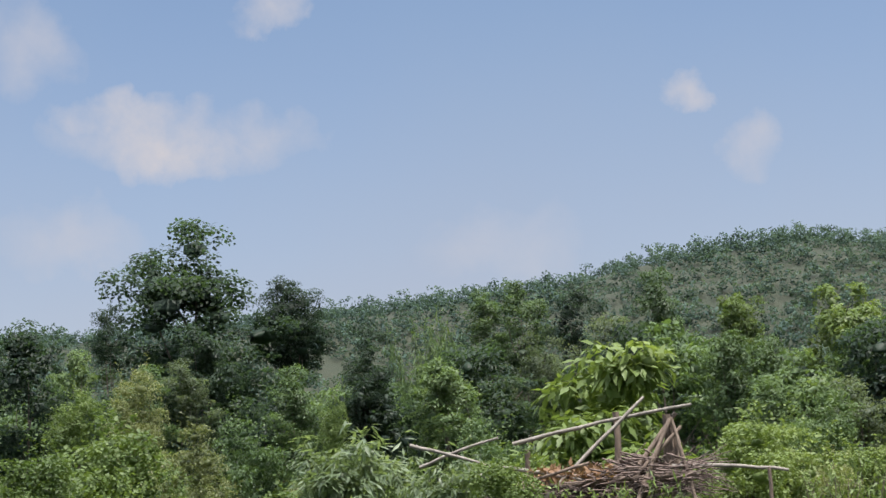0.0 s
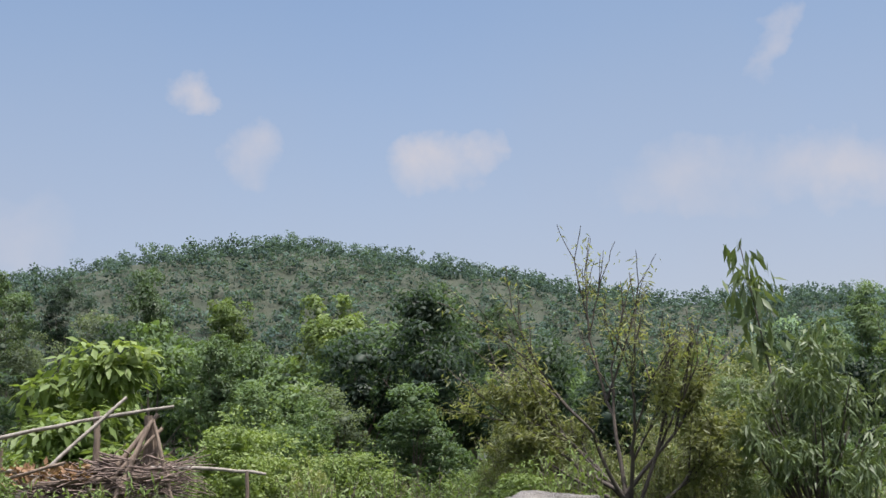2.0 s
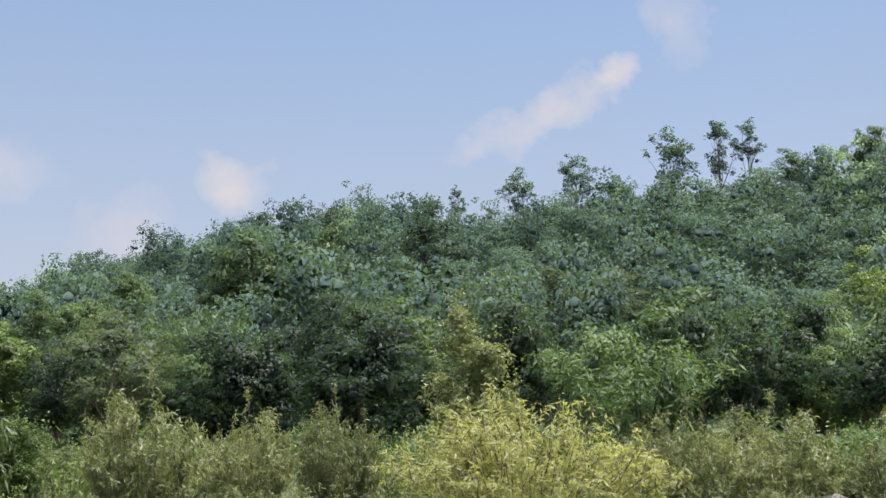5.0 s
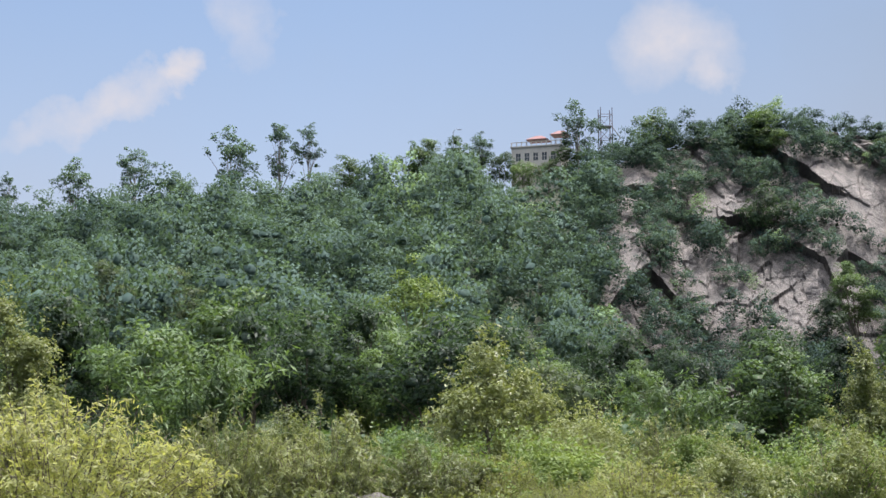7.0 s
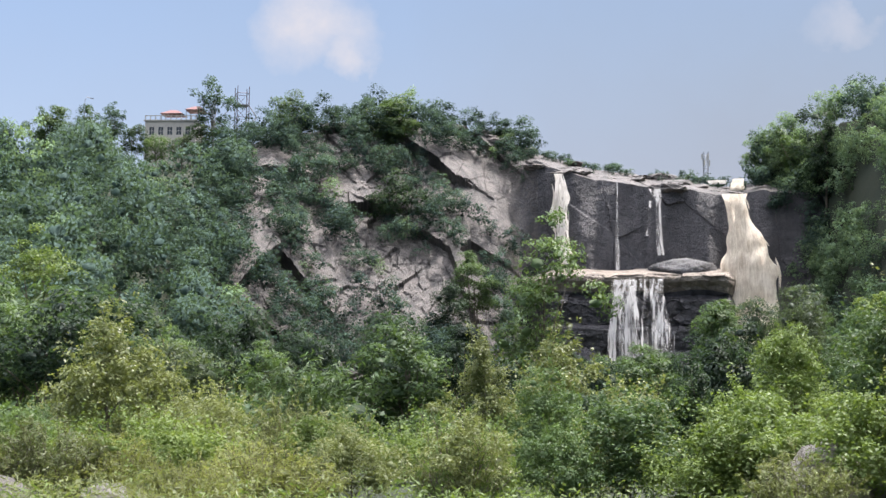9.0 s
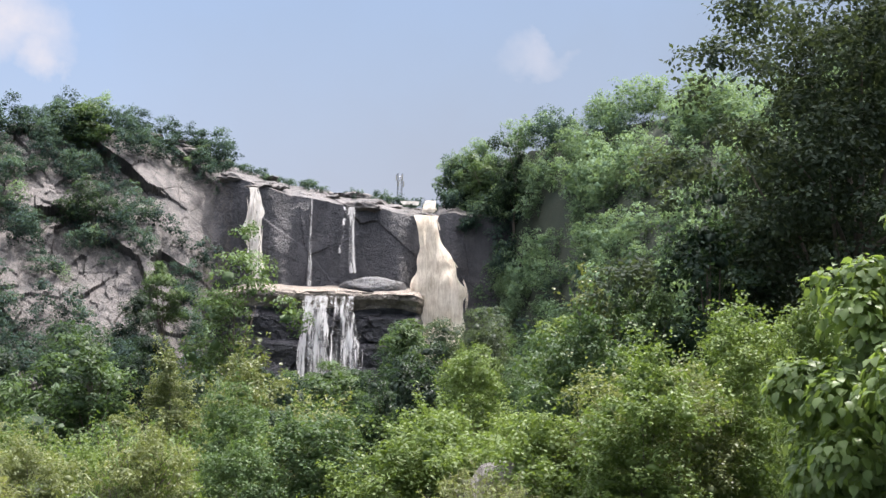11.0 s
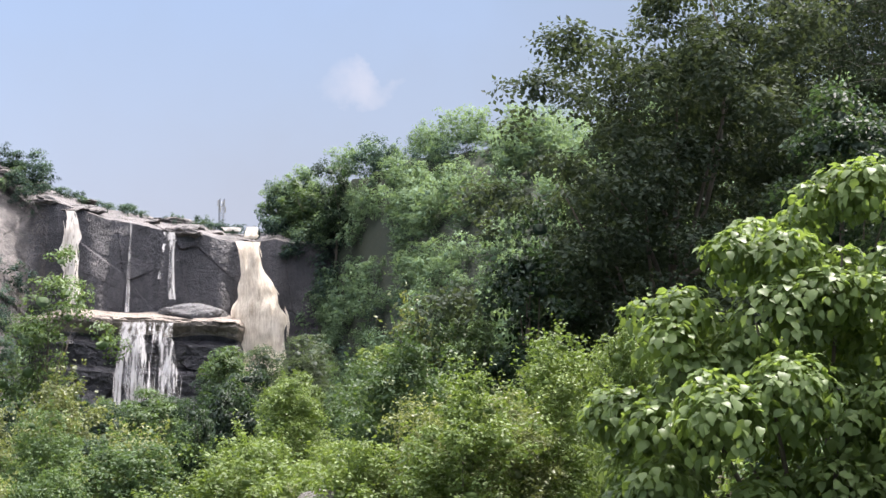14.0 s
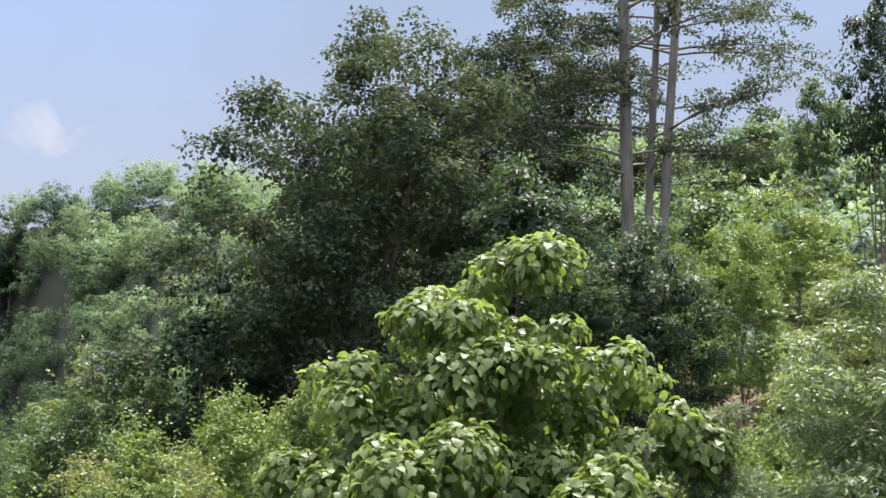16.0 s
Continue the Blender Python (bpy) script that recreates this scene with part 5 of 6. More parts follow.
def fall_of(path, r, strands, seed, thin=(0.1, 0.35), out=1.2, reach=(0.15, 0.5), bulge=0.1, up=0.5, lean=2.0, relief=0.35, ragged=0.12, churn=0.0):
    """Falling water along rows of bearing, height and width: a ridged sheet with ragged sides and loose strands."""
    rng = np.random.default_rng(seed)
    p = np.array(path)
    u = np.linspace(0, 1, len(p))
    t = np.linspace(0, 1, 70)
    ns = 27
    b, z, w = (np.interp(t, u, p[:, k]) for k in range(3))
    side = np.stack([np.cos(np.radians(b)), -np.sin(np.radians(b)), 0 * b], -1)
    face = np.stack([-np.sin(np.radians(b)), -np.cos(np.radians(b)), 0 * b], -1)
    mid = np.stack([r * np.sin(np.radians(b)), r * np.cos(np.radians(b)), z], -1) + face * (out * np.sin(t * 2.4) + lean * t)[:, None]
    s = np.linspace(-0.5, 0.5, ns)[None]
    S, Z = s * w[:, None], z[:, None] + 0 * s
    d = relief * (ripple(S * 1.0 + 0.4 * ripple(Z, S, 3.0, seed), Z * 0.16, 0.9, seed + 1) + 0.5 * ripple(S, Z * 0.2, 0.35, seed + 2) + 0.8 * ripple(S * 0.6, Z, 2.6, seed + 3))
    d = (1 - churn) * d + churn * relief * (0.7 * ripple(S, Z * 0.5, 0.9, seed + 6) + 0.6 * ripple(S + 0.3 * Z, Z, 0.8, seed + 7) + 0.4 * ripple(S - 0.2 * Z, Z * 0.8, 0.4, seed + 8))
    edge = 1 + ragged * (ripple(Z, 0 * Z + np.sign(s) * 9, 2.0, seed) + 0.8 * ripple(Z, 0 * Z + np.sign(s) * 5, 0.7, seed + 5)) * np.abs(2 * s) ** 2
    v = mid[:, None] + side[:, None] * (S * edge)[..., None] + face[:, None] * (bulge * w[:, None] * np.sqrt(np.maximum(0.25 - s * s, 0)) + d)[..., None]
    i, j = np.meshgrid(np.arange(69), np.arange(ns - 1), indexing="ij")
    chunks = [(v.reshape(-1, 3), np.stack([i * ns + j, (i + 1) * ns + j, (i + 1) * ns + j + 1, i * ns + j + 1], -1).reshape(-1, 4))]
    ds, dz = np.gradient(d, axis=1) / np.maximum(w[:, None] / ns, 0.03), np.gradient(d, axis=0)
    nrm = face[:, None] * 0.6 + np.array([0, 0, up]) - side[:, None] * np.clip(ds, -1.2, 1.2)[..., None] * 0.55 + np.array([0, 0, 1.0]) * np.clip(dz, -1, 1)[..., None] * 0.8
    norms = [unit(nrm.reshape(-1, 3))]
    for _ in range(strands):
        k0 = rng.uniform(-0.56, 0.56)
        a = rng.uniform(0, 1 - reach[0])
        k = np.linspace(a, min(1, a + rng.uniform(*reach)), 10)
        width = rng.uniform(*thin) * np.sin(np.linspace(0.25, 2.9, 10))
        q, sd, fc = (np.stack([np.interp(k, t, g[:, m]) for m in range(3)], -1) for g in (mid, side, face))
        wk = np.interp(k, t, w)
        q = q + sd * (k0 * wk + 0.12 * np.sin(k * 20 + k0 * 9))[:, None] + fc * (bulge * wk * math.sqrt(max(0.26 - k0 * k0, 0)) + rng.uniform(0.1, 0.6))[:, None]
        g = np.stack([q - sd * width[:, None] / 2, q + fc * width[:, None] * 0.3, q + sd * width[:, None] / 2], 1).reshape(-1, 3)
        i, j = np.meshgrid(np.arange(9), np.arange(2), indexing="ij")
        chunks.append((g, np.stack([i * 3 + j, (i + 1) * 3 + j, (i + 1) * 3 + j + 1, i * 3 + j + 1], -1).reshape(-1, 4)))
        norms.append(unit(np.repeat(fc, 3, axis=0) * 0.6 + np.array([0, 0, up]) + rng.normal(size=3) * 0.15))
    v, f = join(chunks)
    return v, f, np.concatenate(norms)


def waterfall(name, label, *args, mat=MUDDY, **more):
    v, f, m = fall_of(*args, **more)
    return tagged(piece(name, (v, f, mat, True, m)), label, "waterfall", kind="stuff")


waterfall("main_waterfall", "broad muddy cream-coloured waterfall pouring down the cliff", [(27.05, 55.0, 5.6), (27.11, 53.4, 4.7), (27.2, 50.6, 4.9), (27.3, 47.0, 5.8), (27.42, 44.2, 7.6), (27.5, 41.8, 9.6), (27.58, 39.6, 11.4), (27.63, 37.4, 12.2), (27.66, 34.0, 11.6), (27.68, 28.0, 11.0), (27.68, 19.8, 10.7)], 353, 90, 1, relief=0.45, bulge=0.05, ragged=0.14, churn=0.7, thin=(0.1, 0.4), reach=(0.05, 0.2))
waterfall("side_waterfall", "narrow pale waterfall dropping over the cliff edge", [(20.33, 60.2, 2.7), (20.42, 55.8, 3.2), (20.49, 49.0, 3.5), (20.55, 43.7, 3.2), (20.6, 38.3, 3.2)], 352.5, 26, 3, mat=MUDDY_VEIL, out=0.8, thin=(0.1, 0.35), ragged=0.4)
waterfall("thin_waterfall", "thin thread of white water on the cliff", [(22.64, 58.5, 0.30), (22.62, 53.5, 0.35), (22.62, 48.0, 0.50), (22.63, 42.5, 0.65), (22.64, 37.0, 0.80)], 352.5, 3, 4, mat=VEIL, thin=(0.08, 0.2), out=0.6, relief=0.1)
waterfall("forked_waterfall", "forked thread of white water on the cliff", [(24.09, 56.4, 3.0), (24.15, 54.5, 2.3), (24.2, 53.0, 1.2), (24.21, 48.1, 1.2), (24.23, 43.8, 1.5), (24.29, 40.4, 1.4)], 352.5, 5, 5, mat=VEIL, thin=(0.08, 0.2), out=0.6)
waterfall("trickle", "faint trickle of water on the dark cliff", [(23.93, 53.6, 0.9), (23.84, 49.9, 0.8), (23.81, 45.0, 1.2)], 352.5, 1, 6, mat=THIN_VEIL, thin=(0.1, 0.2), out=0.6)
waterfall("upper_cascade", "short muddy cascade above the lip of the falls", [(27.19, 60.7, 2.6), (27.18, 59.1, 2.7), (27.13, 57.2, 3.1)], 366, 10, 7, out=2.0)
waterfall("upper_cascade", "short tan cascade over the rocks of the lip", [(26.38, 60.4, 4.7), (26.42, 58.8, 3.8)], 366, 8, 8, mat=MUDDY_VEIL, out=2.0)

# the shelf below the cliff
SHELF_R = [357, 350, 345.0, 343.6, 343.9, 345.6, 347.0, 345.4, 344.0, 344.4, 345.5, 343.5, 342.6, 343.4, 341.0, 339.0]
SHELF_Z = [37.6, 36.4, 35.4, 34.8, 33.6, 32.6, 30.6, 29.6, 29.0, 26.5, 24.0, 23.2, 22.6, 18.0, 14.0, 6.0]


def shelf_point(b, s):
    """The shelf under the cliff at a bearing and a share of its profile, which runs over the flat top and down the stepped front."""
    k = np.linspace(0, 1, len(SHELF_R))
    u = np.radians(b) * 345
    bend = 0.018 * ripple(u, 9 * s, 3.0, 51) * smooth(s, 0.15, 0.3)
    r, z = np.interp(s + bend, k, SHELF_R), np.interp(s + bend, k, SHELF_Z)
    front = smooth(s, 0.08, 0.2)
    r = r - front * (1.6 * ripple(u, 0 * u, 6.0, 52) + facets(u + 0.3 * z, z, 4.0, 53, 0.5, 1.6) + 0.5 * facets(u, 1.6 * z, 1.5, 54, 0.6, 0.7) - 1.2)
    r = r + 11 * smooth(b, 26.75, 27.3) + 8 * (1 - smooth(b, 19.2, 20.4))
    z = z + 0.5 * ripple(u, 0 * u, 3.5, 55) + 0.25 * facets(u, r, 2.6, 56, 0.4, 1.0) * (1 - front)
    return np.stack([r * np.sin(np.radians(b)), r * np.cos(np.radians(b)), z], -1)


def shelf(s0, s1, ns):
    b, q = np.meshgrid(np.linspace(19.0, 27.35, 260), np.linspace(s0, s1, ns), indexing="ij")
    i, j = np.meshgrid(np.arange(259), np.arange(ns - 1), indexing="ij")
    return shelf_point(b, q).reshape(-1, 3), np.stack([i * ns + j, i * ns + j + 1, (i + 1) * ns + j + 1, (i + 1) * ns + j], -1).reshape(-1, 4)


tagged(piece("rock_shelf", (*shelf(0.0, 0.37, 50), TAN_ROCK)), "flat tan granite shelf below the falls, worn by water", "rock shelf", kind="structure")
# the front below the tan top has shade in its colour too
tagged(piece("rock_shelf_front", (*shelf(0.37, 1.0, 110), ROCK_WET_SHADED)), "stepped wet granite front of the shelf, darkened with painted shade", "rock shelf", kind="structure")
set_rock("rounded_rock", "rounded dark wet rock on the granite shelf", 25.2, 351, 36.2, (8.8, 4.8, 3.5), 69, ROCK_WET_SHADED, 0, 0, 0.12)
waterfall("lower_waterfall", "white veils of water falling from the granite ledge", [(23.76, 34.2, 6.9), (23.73, 30.7, 6.6), (23.93, 25.4, 7.6), (24.03, 21.3, 7.6), (24.04, 13.2, 7.6)], 342.5, 50, 9, mat=THIN_VEIL, thin=(0.06, 0.2), out=0.6, reach=(0.2, 0.8), bulge=0.02)
waterfall("lower_cascade", "dense pale cascade beside the granite ledge", [(22.89, 33.9, 5.3), (22.89, 30.6, 4.7), (22.89, 25.9, 6.0), (22.88, 21.2, 6.7), (22.92, 13.1, 7.0)], 342.0, 46, 10, mat=VEIL, out=1.6, thin=(0.06, 0.2))
# water running over the rounded rock on the ledge
v, f = rock_lump(69, (8.8, 4.8, 3.5), ROCK_WET_SHADED, 0.12)[:2]
keep = (v[f][:, :, 2].mean(1) > 0.2) & (v[f][:, :, 1].mean(1) < 2.0)
veil = tagged(piece("dome_veil", (v * 1.025, f[keep], FILM, True)), "veil of white water over a rounded rock", "waterfall", kind="stuff")
veil.matrix_basis = Matrix.Translation(way_at(25.2, 351, 36.2)) @ pose(0, 0, 0, 0, 0, -25.2)
# loose rocks on the lip and at the foot of the slabs
rng = np.random.default_rng(12)
for k in range(26):
    b = rng.uniform(18.5, 27.6) if k % 4 else rng.uniform(15.0, 19)
    p = face_point(np.array(b), np.array(rng.uniform(0.9, 1.0) if b > 19 else 1.0))
    s = rng.uniform(0.7, 2.3)
    ob = tagged(piece("lip_rock", rock_lump(100 + k, (s * 2.6, s * 2.0, s * rng.uniform(0.5, 0.9)), ROCK_TOP, 0.35, 0, 3)), "weathered granite block along the top of the cliff", "rock", "rocks on the lip")
    ob.matrix_basis = Matrix.Translation(p - np.array([0, 0, s * 0.45])) @ pose(0, 0, 0, rng.uniform(-8, 14), rng.uniform(-9, 9), -b + rng.uniform(-40, 40))

# boulders on the near bank
for b, r, top, size, seed in [(-45.7, 24, 1.2, (1.75, 1.2, 0.8), 31), (-0.9, 28, 0.56, (1.05, 0.8, 0.85), 32), (3.5, 28, 0.48, (1.0, 0.8, 0.75), 33), (30.3, 28, 1.3, (0.95, 0.9, 1.05), 34), (31.9, 27, 0.72, (0.75, 0.7, 0.8), 35)]:
    set_rock("boulder", "large pale weathered boulder half hidden in the shrubs", b, r, top - size[2] * 0.82, size, seed, BOULDER, seed * 40, 0, 0.24)["group"] = "boulders"
bank = set_rock("earth_bank", "bare reddish brown earth bank among the shrubs", 57.4, 82, float(ground_z(57.4, 82)) + 0.6, (4.6, 2.8, 1.9), 41, plain("red_earth", (0.2, 0.125, 0.1), 0.95, 0, 0.35, 1.2), 0)
bank.matrix_basis = bank.matrix_basis @ pose(0, 0, 0, 0, -32, 0)


# ---- the brush shelter ----
HUT_B, HUT_R = -61.7, 22.0
hut = tagged(new("brush_shelter"), "tumbledown rack of poles piled with dry brushwood", "shelter")
hut.matrix_basis = Matrix.Translation((HUT_R * math.sin(radians(HUT_B)), HUT_R * math.cos(radians(HUT_B)), 0)) @ pose(0, 0, 0, 0, 0, -HUT_B)


def stick(name, a, b, rad, mat, seed, label="", bow=0.03):
    rng = np.random.default_rng(seed)
    a, b = np.array(a, float), np.array(b, float)
    u = np.linspace(0, 1, 9)[:, None]
    c = a + (b - a) * u + rng.normal(size=(9, 3)) * rad * 0.2 + np.array([0, 0, bow]) * np.sin(u * 3.14)
    v, f = tube(c, rad * np.linspace(1.08, 0.8, 9) * rng.uniform(0.92, 1.08, 9), 7)
    return piece(name, (v, f, mat, True), hut, label)


stick("post", (0.72, 0, -0.2), (0.8, 0, 2.68), 0.075, WOOD_OLD, 1, "weathered upright forked post")
stick("post", (0.85, 0.06, -0.2), (0.86, 0.02, 2.5), 0.05, WOOD_OLD, 2)
stick("post", (-0.08, 0.5, -0.2), (0.04, 0.45, 2.76), 0.06, WOOD_OLD, 3)
stick("post", (-1.3, 0.6, -0.2), (-1.32, 0.5, 2.3), 0.05, WOOD_OLD, 4)
stick("pole", (-1.5, 0.3, 2.4), (1.12, -0.1, 2.8), 0.03, WOOD_PALE, 5, "long pale pole laid across")
stick("pole", (-1.35, -0.4, 1.3), (0.47, 0.1, 2.95), 0.03, WOOD_PALE, 6, "pale pole leaning aslant")
stick("pole", (0.78, -0.1, 1.93), (2.4, -0.2, 1.79), 0.03, WOOD_PALE, 7)
stick("post", (2.13, -0.2, -0.2), (2.13, -0.2, 1.83), 0.035, WOOD_OLD, 8)
stick("brace", (-0.25, -0.2, 1.2), (0.9, 0, 2.68), 0.045, WOOD_OLD, 9)
stick("brace", (0.3, -0.25, 1.2), (0.66, -0.1, 2.3), 0.03, WOOD_OLD, 10)
stick("brace", (0.55, 0.1, 0.9), (0.78, 0, 2.6), 0.03, WOOD_OLD, 14)
stick("pole", (-3.0, 0, 2.46), (-1.6, 0.1, 2.0), 0.026, WOOD_PALE, 11)
stick("pole", (-2.9, 0.2, 2.14), (-1.7, 0.1, 2.5), 0.024, WOOD_PALE, 12)
stick("pole", (-1.65, -0.2, 2.06), (-0.25, -0.2, 1.72), 0.03, WOOD_PALE, 13)
stick("pole", (-1.4, 0.2, 1.8), (1.1, 0.2, 1.95), 0.045, WOOD_OLD, 15)
stick("pole", (-1.4, -0.3, 1.72), (1.1, -0.3, 1.8), 0.04, WOOD_OLD, 16)
stick("brace", (-0.9, -0.55, 0.6), (0.95, -0.1, 2.5), 0.035, WOOD_OLD, 17)
stick("brace", (-0.2, -0.6, 0.5), (0.8, -0.15, 2.6), 0.04, WOOD_OLD, 18)
stick("brace", (1.25, -0.5, 0.4), (0.82, -0.1, 2.62), 0.035, WOOD_OLD, 19)
stick("pole", (-2.3, -0.3, 1.5), (-0.4, -0.45, 2.05), 0.026, WOOD_OLD, 20)
stick("pole", (-2.0, -0.45, 2.0), (-0.7, -0.4, 1.35), 0.022, WOOD_PALE, 21)
rng = np.random.default_rng(8)
chunks = []
for k in range(560):
    x = rng.uniform(-1.35, 1.2)
    c = np.array([x, rng.uniform(-0.4, 0.5), rng.uniform(1.55, 1.88 + 0.2 * math.exp(-((x - 0.6) / 0.6) ** 2))])
    c[2] -= 0.35 * abs(rng.normal()) * (x < -0.2)
    w = unit(np.array([1.0, rng.normal() * 0.8, rng.normal() * 0.28]))
    chunks.append(tube(arc(c - w * 0.4, w, rng.uniform(0.4, 1.1), rng.uniform(-0.1, 0.15), 5), np.linspace(0.014, 0.005, 5), 4))
brush = piece("brushwood", (*join(chunks), bark_material("dry_twigs", (0.07, 0.05, 0.045), (0.2, 0.15, 0.125), 12.0), True), hut, "heap of dry brown twigs")
brush["kind"] = "stuff"
p = np.c_[rng.uniform(-1.2, -0.1, 420), rng.uniform(-0.45, 0.4, 420), rng.uniform(1.8, 2.02, 420)]
v, f = leaves(rng, p, unit(rng.normal(size=(420, 3))), 0.13, 0.5, 0.2, 0.8)
piece("dry_leaves", (v, f, leaf_material("leaf_dead", (0.16, 0.09, 0.05), (0.3, 0.19, 0.11), (0.45, 0.32, 0.2), 0.7, 0.2)), hut, "curled dry brown leaves")["kind"] = "stuff"


# ---- on the ridge ----
CREAM, ROOF_RED = plain("cream_plaster", (0.4, 0.38, 0.34), 0.85, 0, 0.12, 0.6), plain("red_roof_sheet", (0.15, 0.06, 0.055), 0.6, 0, 0.2, 1.0)
PANE = plain("dark_window", (0.05, 0.06, 0.07), 0.2)
STEEL = plain("painted_steel", (0.3, 0.31, 0.33), 0.5, 0.6, 0.15)


def box(a, b):
    a, b = np.minimum(a, b), np.maximum(a, b)
    v = np.array([[(a, b)[i][0], (a, b)[j][1], (a, b)[k][2]] for i in (0, 1) for j in (0, 1) for k in (0, 1)])
    return v, np.array([[0, 1, 3, 2], [4, 6, 7, 5], [0, 4, 5, 1], [2, 3, 7, 6], [0, 2, 6, 4], [1, 5, 7, 3]])


house = tagged(new("hilltop_house"), "cream flat-roofed hilltop building with red canopy roofs", "building")
house.matrix_basis = Matrix.Translation((394 * math.sin(radians(5.4)), 394 * math.cos(radians(5.4)), 71.0)) @ pose(0, 0, 0, 0, 0, -5.4 - 14)
# the front wall is built round its windows
front = [box((-6.6, 0, -4), (7, 0.3, 4.5)), box((-6.6, 0, 6.6), (7, 0.3, 8.2))]
xs = [-5.4, -3.0, -0.6, 1.8, 4.2]
edge = -6.6
for x in xs:
    front.append(box((edge, 0, 4.5), (x, 0.3, 6.6)))
    edge = x + 1.3
front.append(box((edge, 0, 4.5), (7, 0.3, 6.6)))
side = [box((-6.6, 0.3, -4), (-6.3, 9, 8.2)), box((6.7, 0.3, -4), (7, 9, 8.2)), box((-6.3, 8.7, -4), (6.7, 9, 8.2))]
piece("wall", (*join(front + side), CREAM), house)
piece("roof_slab", (*box((-6.9, -0.3, 8.2), (7.3, 9.3, 8.5)), CREAM), house)
for x in xs:
    w = piece("window", (*box((x, 0.12, 4.5), (x + 1.3, 0.18, 6.6)), PANE), house, "dark window")
    piece("window_frame", (*join([box((x + 0.6, 0.06, 4.5), (x + 0.7, 0.12, 6.6)), box((x, 0.06, 5.5), (x + 1.3, 0.12, 5.6))]), CREAM), w)
for x in np.arange(-6.6, 7.2, 1.36):
    piece("parapet_post", (*box((x, -0.2, 8.5), (x + 0.2, 0.0, 9.5)), CREAM), house)
piece("parapet_rail", (*box((-6.7, -0.25, 9.5), (7.1, 0.05, 9.65)), CREAM), house)
for x0, x1, z in ((-2.6, 3.4, 10.2), (4.0, 9.0, 11.2)):
    v = np.array([(x0, -0.5, z), (x1, -0.5, z), (x1, 5.5, z), (x0, 5.5, z), ((x0 + x1) / 2 - 0.8, 2.5, z + 1.4), ((x0 + x1) / 2 + 0.8, 2.5, z + 1.4)])
    roof = piece("canopy_roof", (v, np.array([[0, 1, 5], [0, 5, 4], [1, 2, 5], [2, 3, 4], [2, 4, 5], [3, 0, 4], [0, 3, 2], [0, 2, 1]]), ROOF_RED), house, "red hipped canopy roof")
    for x, y in ((x0 + 0.3, 0), (x1 - 0.3, 0), (x0 + 0.3, 5), (x1 - 0.3, 5)):
        piece("canopy_post", (*tube([(x, y, 8.4), (x, y, z + 0.1)], [0.09, 0.09], 6), STEEL), roof)


def lattice(name, label, b, r, base, top, half, mat, category, rad=0.07, step=1.4):
    """A lattice tower: four corner legs, level rings and crossed bracing."""
    ob = tagged(new(name), label, category)
    ob.matrix_basis = Matrix.Translation((r * math.sin(radians(b)), r * math.cos(radians(b)), base)) @ pose(0, 0, 0, 0, 0, -b + 12)
    h = top - base
    corners = [(-half, -half), (half, -half), (half, half), (-half, half)]
    for x, y in corners:
        piece("leg", (*tube([(x, y, 0), (x, y, h)], [rad, rad], 6), mat), ob)
    zs = np.arange(0, h + 0.01, step)
    for i, z in enumerate(zs):
        for k in range(4):
            a, c = corners[k], corners[(k + 1) % 4]
            piece("ring_bar", (*tube([(*a, z), (*c, z)], [rad * 0.7] * 2, 5), mat), ob)
            if i + 1 < len(zs):
                piece("brace", (*tube([(*a, z), (*c, zs[i + 1])], [rad * 0.5] * 2, 5), mat), ob)
    return ob


tower = lattice("phone_mast", "slim lattice phone mast behind the falls", 26.0, 520, 76.0, 95.0, 0.75, STEEL, "mast", 0.12, 2.2)
for k in range(6):
    a = k * 1.047
    piece("antenna", (*box((math.cos(a) * 1.3 - 0.18, math.sin(a) * 1.3 - 0.18, 14.2 + (k % 2) * 2.2), (math.cos(a) * 1.3 + 0.18, math.sin(a) * 1.3 + 0.18, 16.2 + (k % 2) * 2.2)), CREAM), tower, "pale panel antenna")
scaffold = lattice("viewing_tower", "open steel lattice viewing tower with stairs", 8.12, 392, 74.0, 88.6, 1.55, plain("rusty_steel", (0.13, 0.11, 0.12), 0.7, 0.3), "tower", 0.11, 3.2)
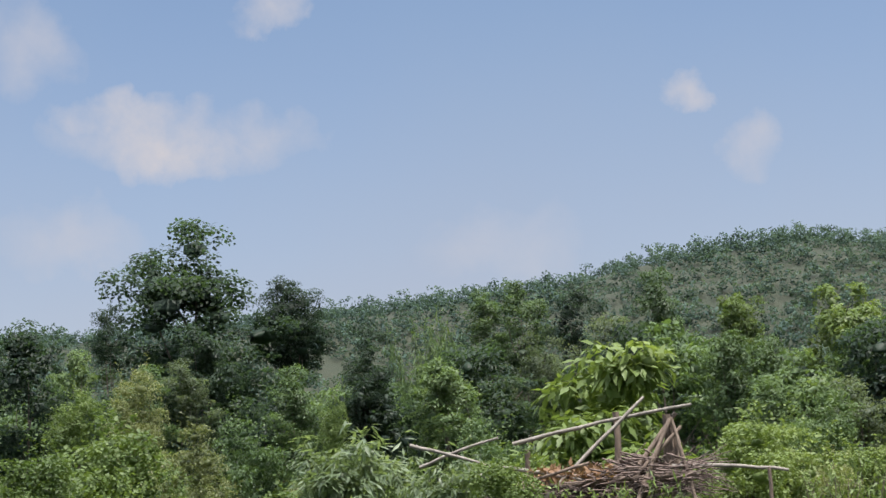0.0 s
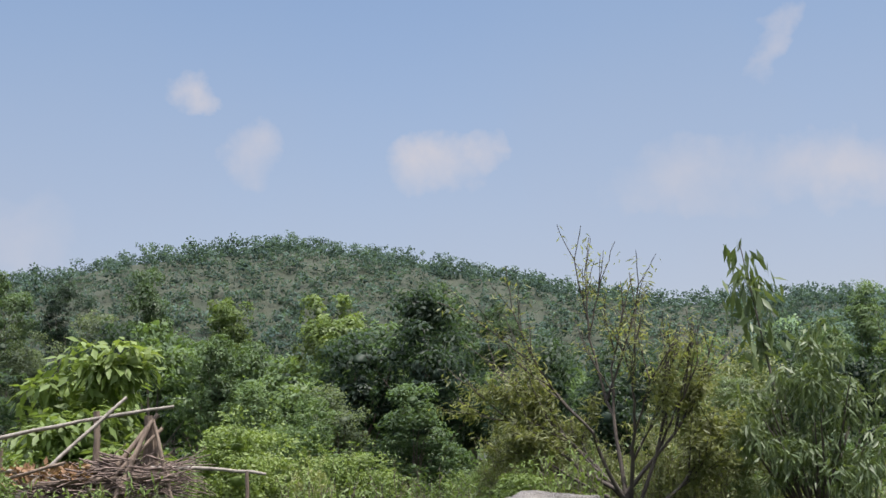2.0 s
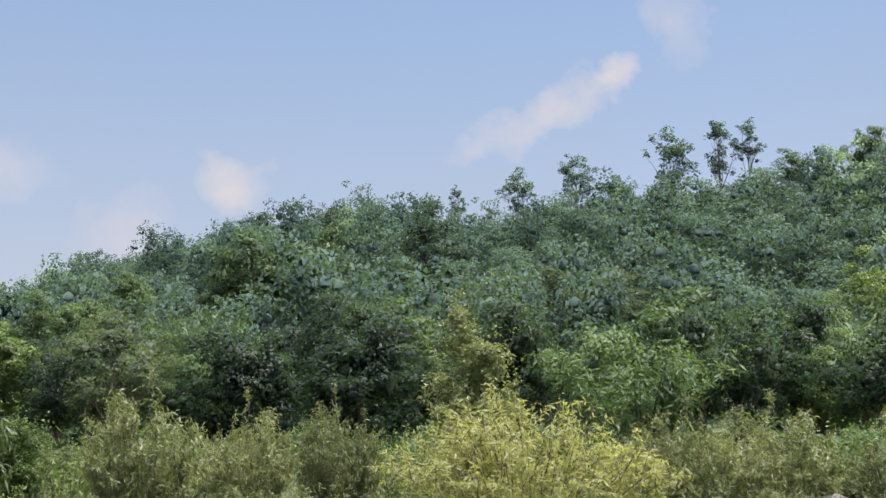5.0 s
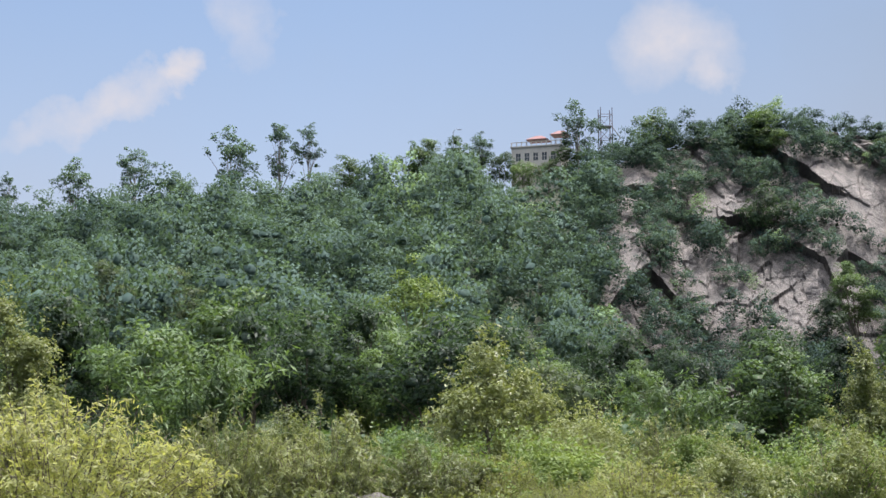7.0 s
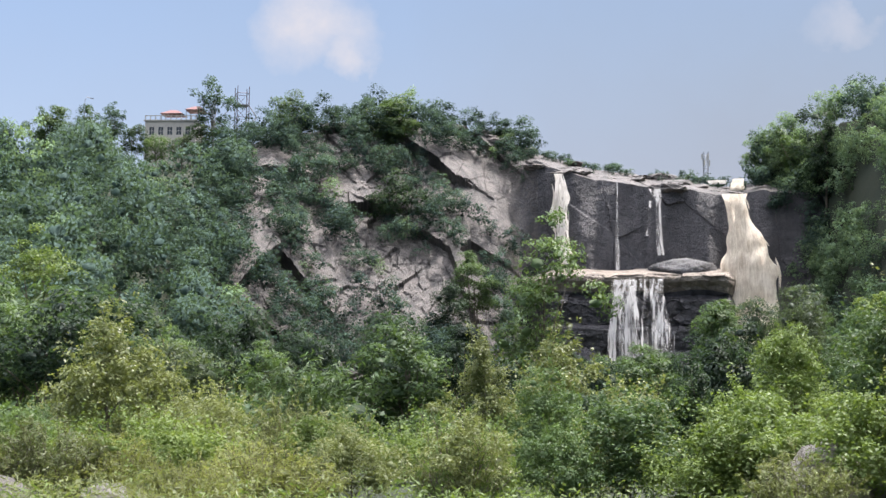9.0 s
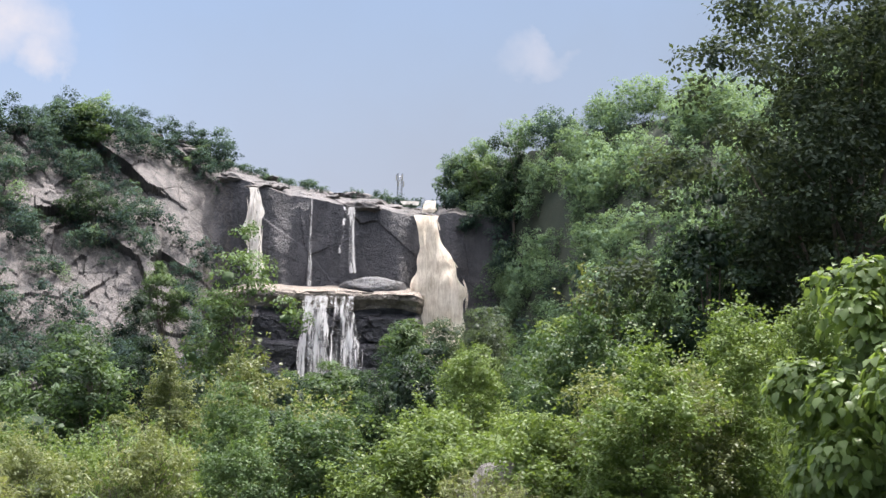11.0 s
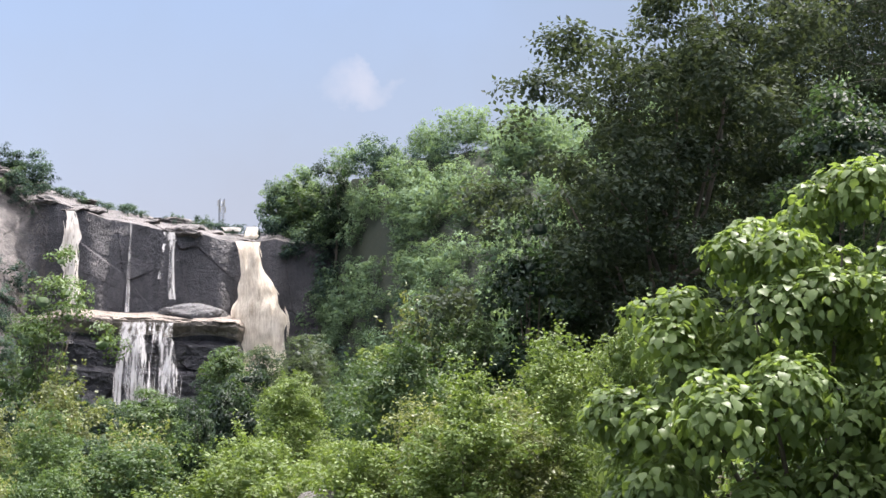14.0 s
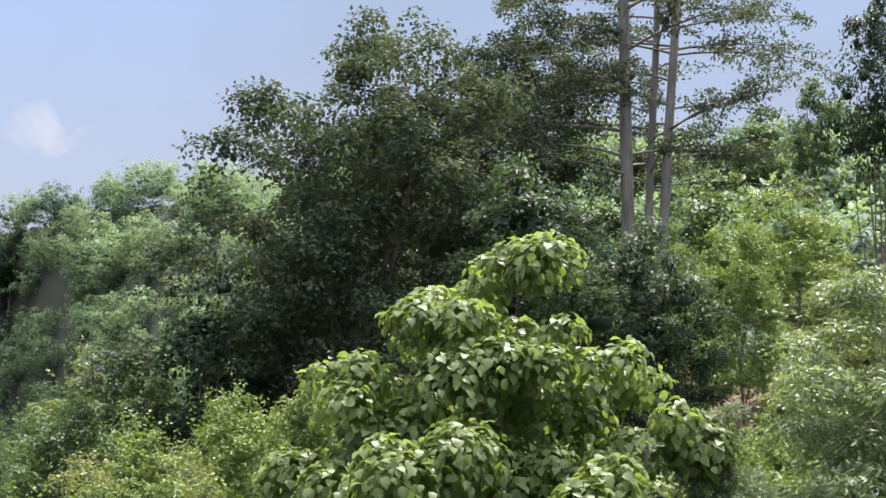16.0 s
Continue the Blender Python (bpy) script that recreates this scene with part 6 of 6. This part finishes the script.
piece("platform", (*box((-1.6, -1.6, 9.6), (1.6, 1.6, 9.8)), STEEL), scaffold)
piece("stair", (*tube([(1.6, -1.6, 9.4), (3.6, -1.6, 6.6)], [0.16, 0.16], 4), STEEL), scaffold)
piece("stair", (*tube([(3.6, -1.6, 6.6), (1.6, -1.6, 3.4)], [0.16, 0.16], 4), STEEL), scaffold)
lamp = tagged(new("street_lamp"), "slim street lamp post on the ridge", "lamp")
lamp.matrix_basis = Matrix.Translation((398 * math.sin(radians(2.22)), 398 * math.cos(radians(2.22)), 70.0)) @ pose(0, 0, 0, 0, 0, -2.2)
piece("pole", (*tube([(0, 0, 0), (0, 0, 14.4), (0.5, 0, 15.2), (1.6, 0, 15.0)], [0.12, 0.1, 0.08, 0.07], 6), STEEL), lamp)
piece("lamp_head", (*box((1.2, -0.15, 14.85), (2.2, 0.15, 15.05)), STEEL), lamp)


# ---- undergrowth ----
def undergrowth(name, label, count, b0, b1, r0, r1, n, size, high, mat, seed, width=0.5):
    rng = np.random.default_rng(seed)
    pos, out = [], []
    for _ in range(count):
        b, r = rng.uniform(b0, b1), r0 * (r1 / r0) ** rng.random()
        h = high * rng.uniform(0.4, 1.2)
        c = np.array(at(b, r))
        d = rng.normal(size=(n, 3)) * np.array([1, 1, 0.6])
        pos.append(c + d * np.array([0.55, 0.55, 0]) * high + np.array([0, 0, 1]) * rng.random((n, 1)) * h)
        out.append(unit(d + np.array([0, 0, 0.8])))
    v, f = leaves(rng, np.concatenate(pos), np.concatenate(out), size, width, 0.0, 0.5)
    return tagged(piece(name, (v, f, mat)), label, "undergrowth", kind="stuff")


undergrowth("bank_grass", "yellowish green grass and seedlings on the bank", 900, -40, 11, 20, 46, 90, 0.12, 0.8, LEAF_OLIVE, 63, 0.16)
undergrowth("undergrowth", "low light green weeds and grass on the bank", 1500, -95, 75, 19, 62, 70, 0.13, 0.65, LEAF_BRIGHT, 61, 0.3)
undergrowth("forest_floor_plants", "green undergrowth beneath the valley trees", 1700, -95, 40, 60, 300, 40, 0.7, 1.8, LEAF_MID, 62, 0.6)
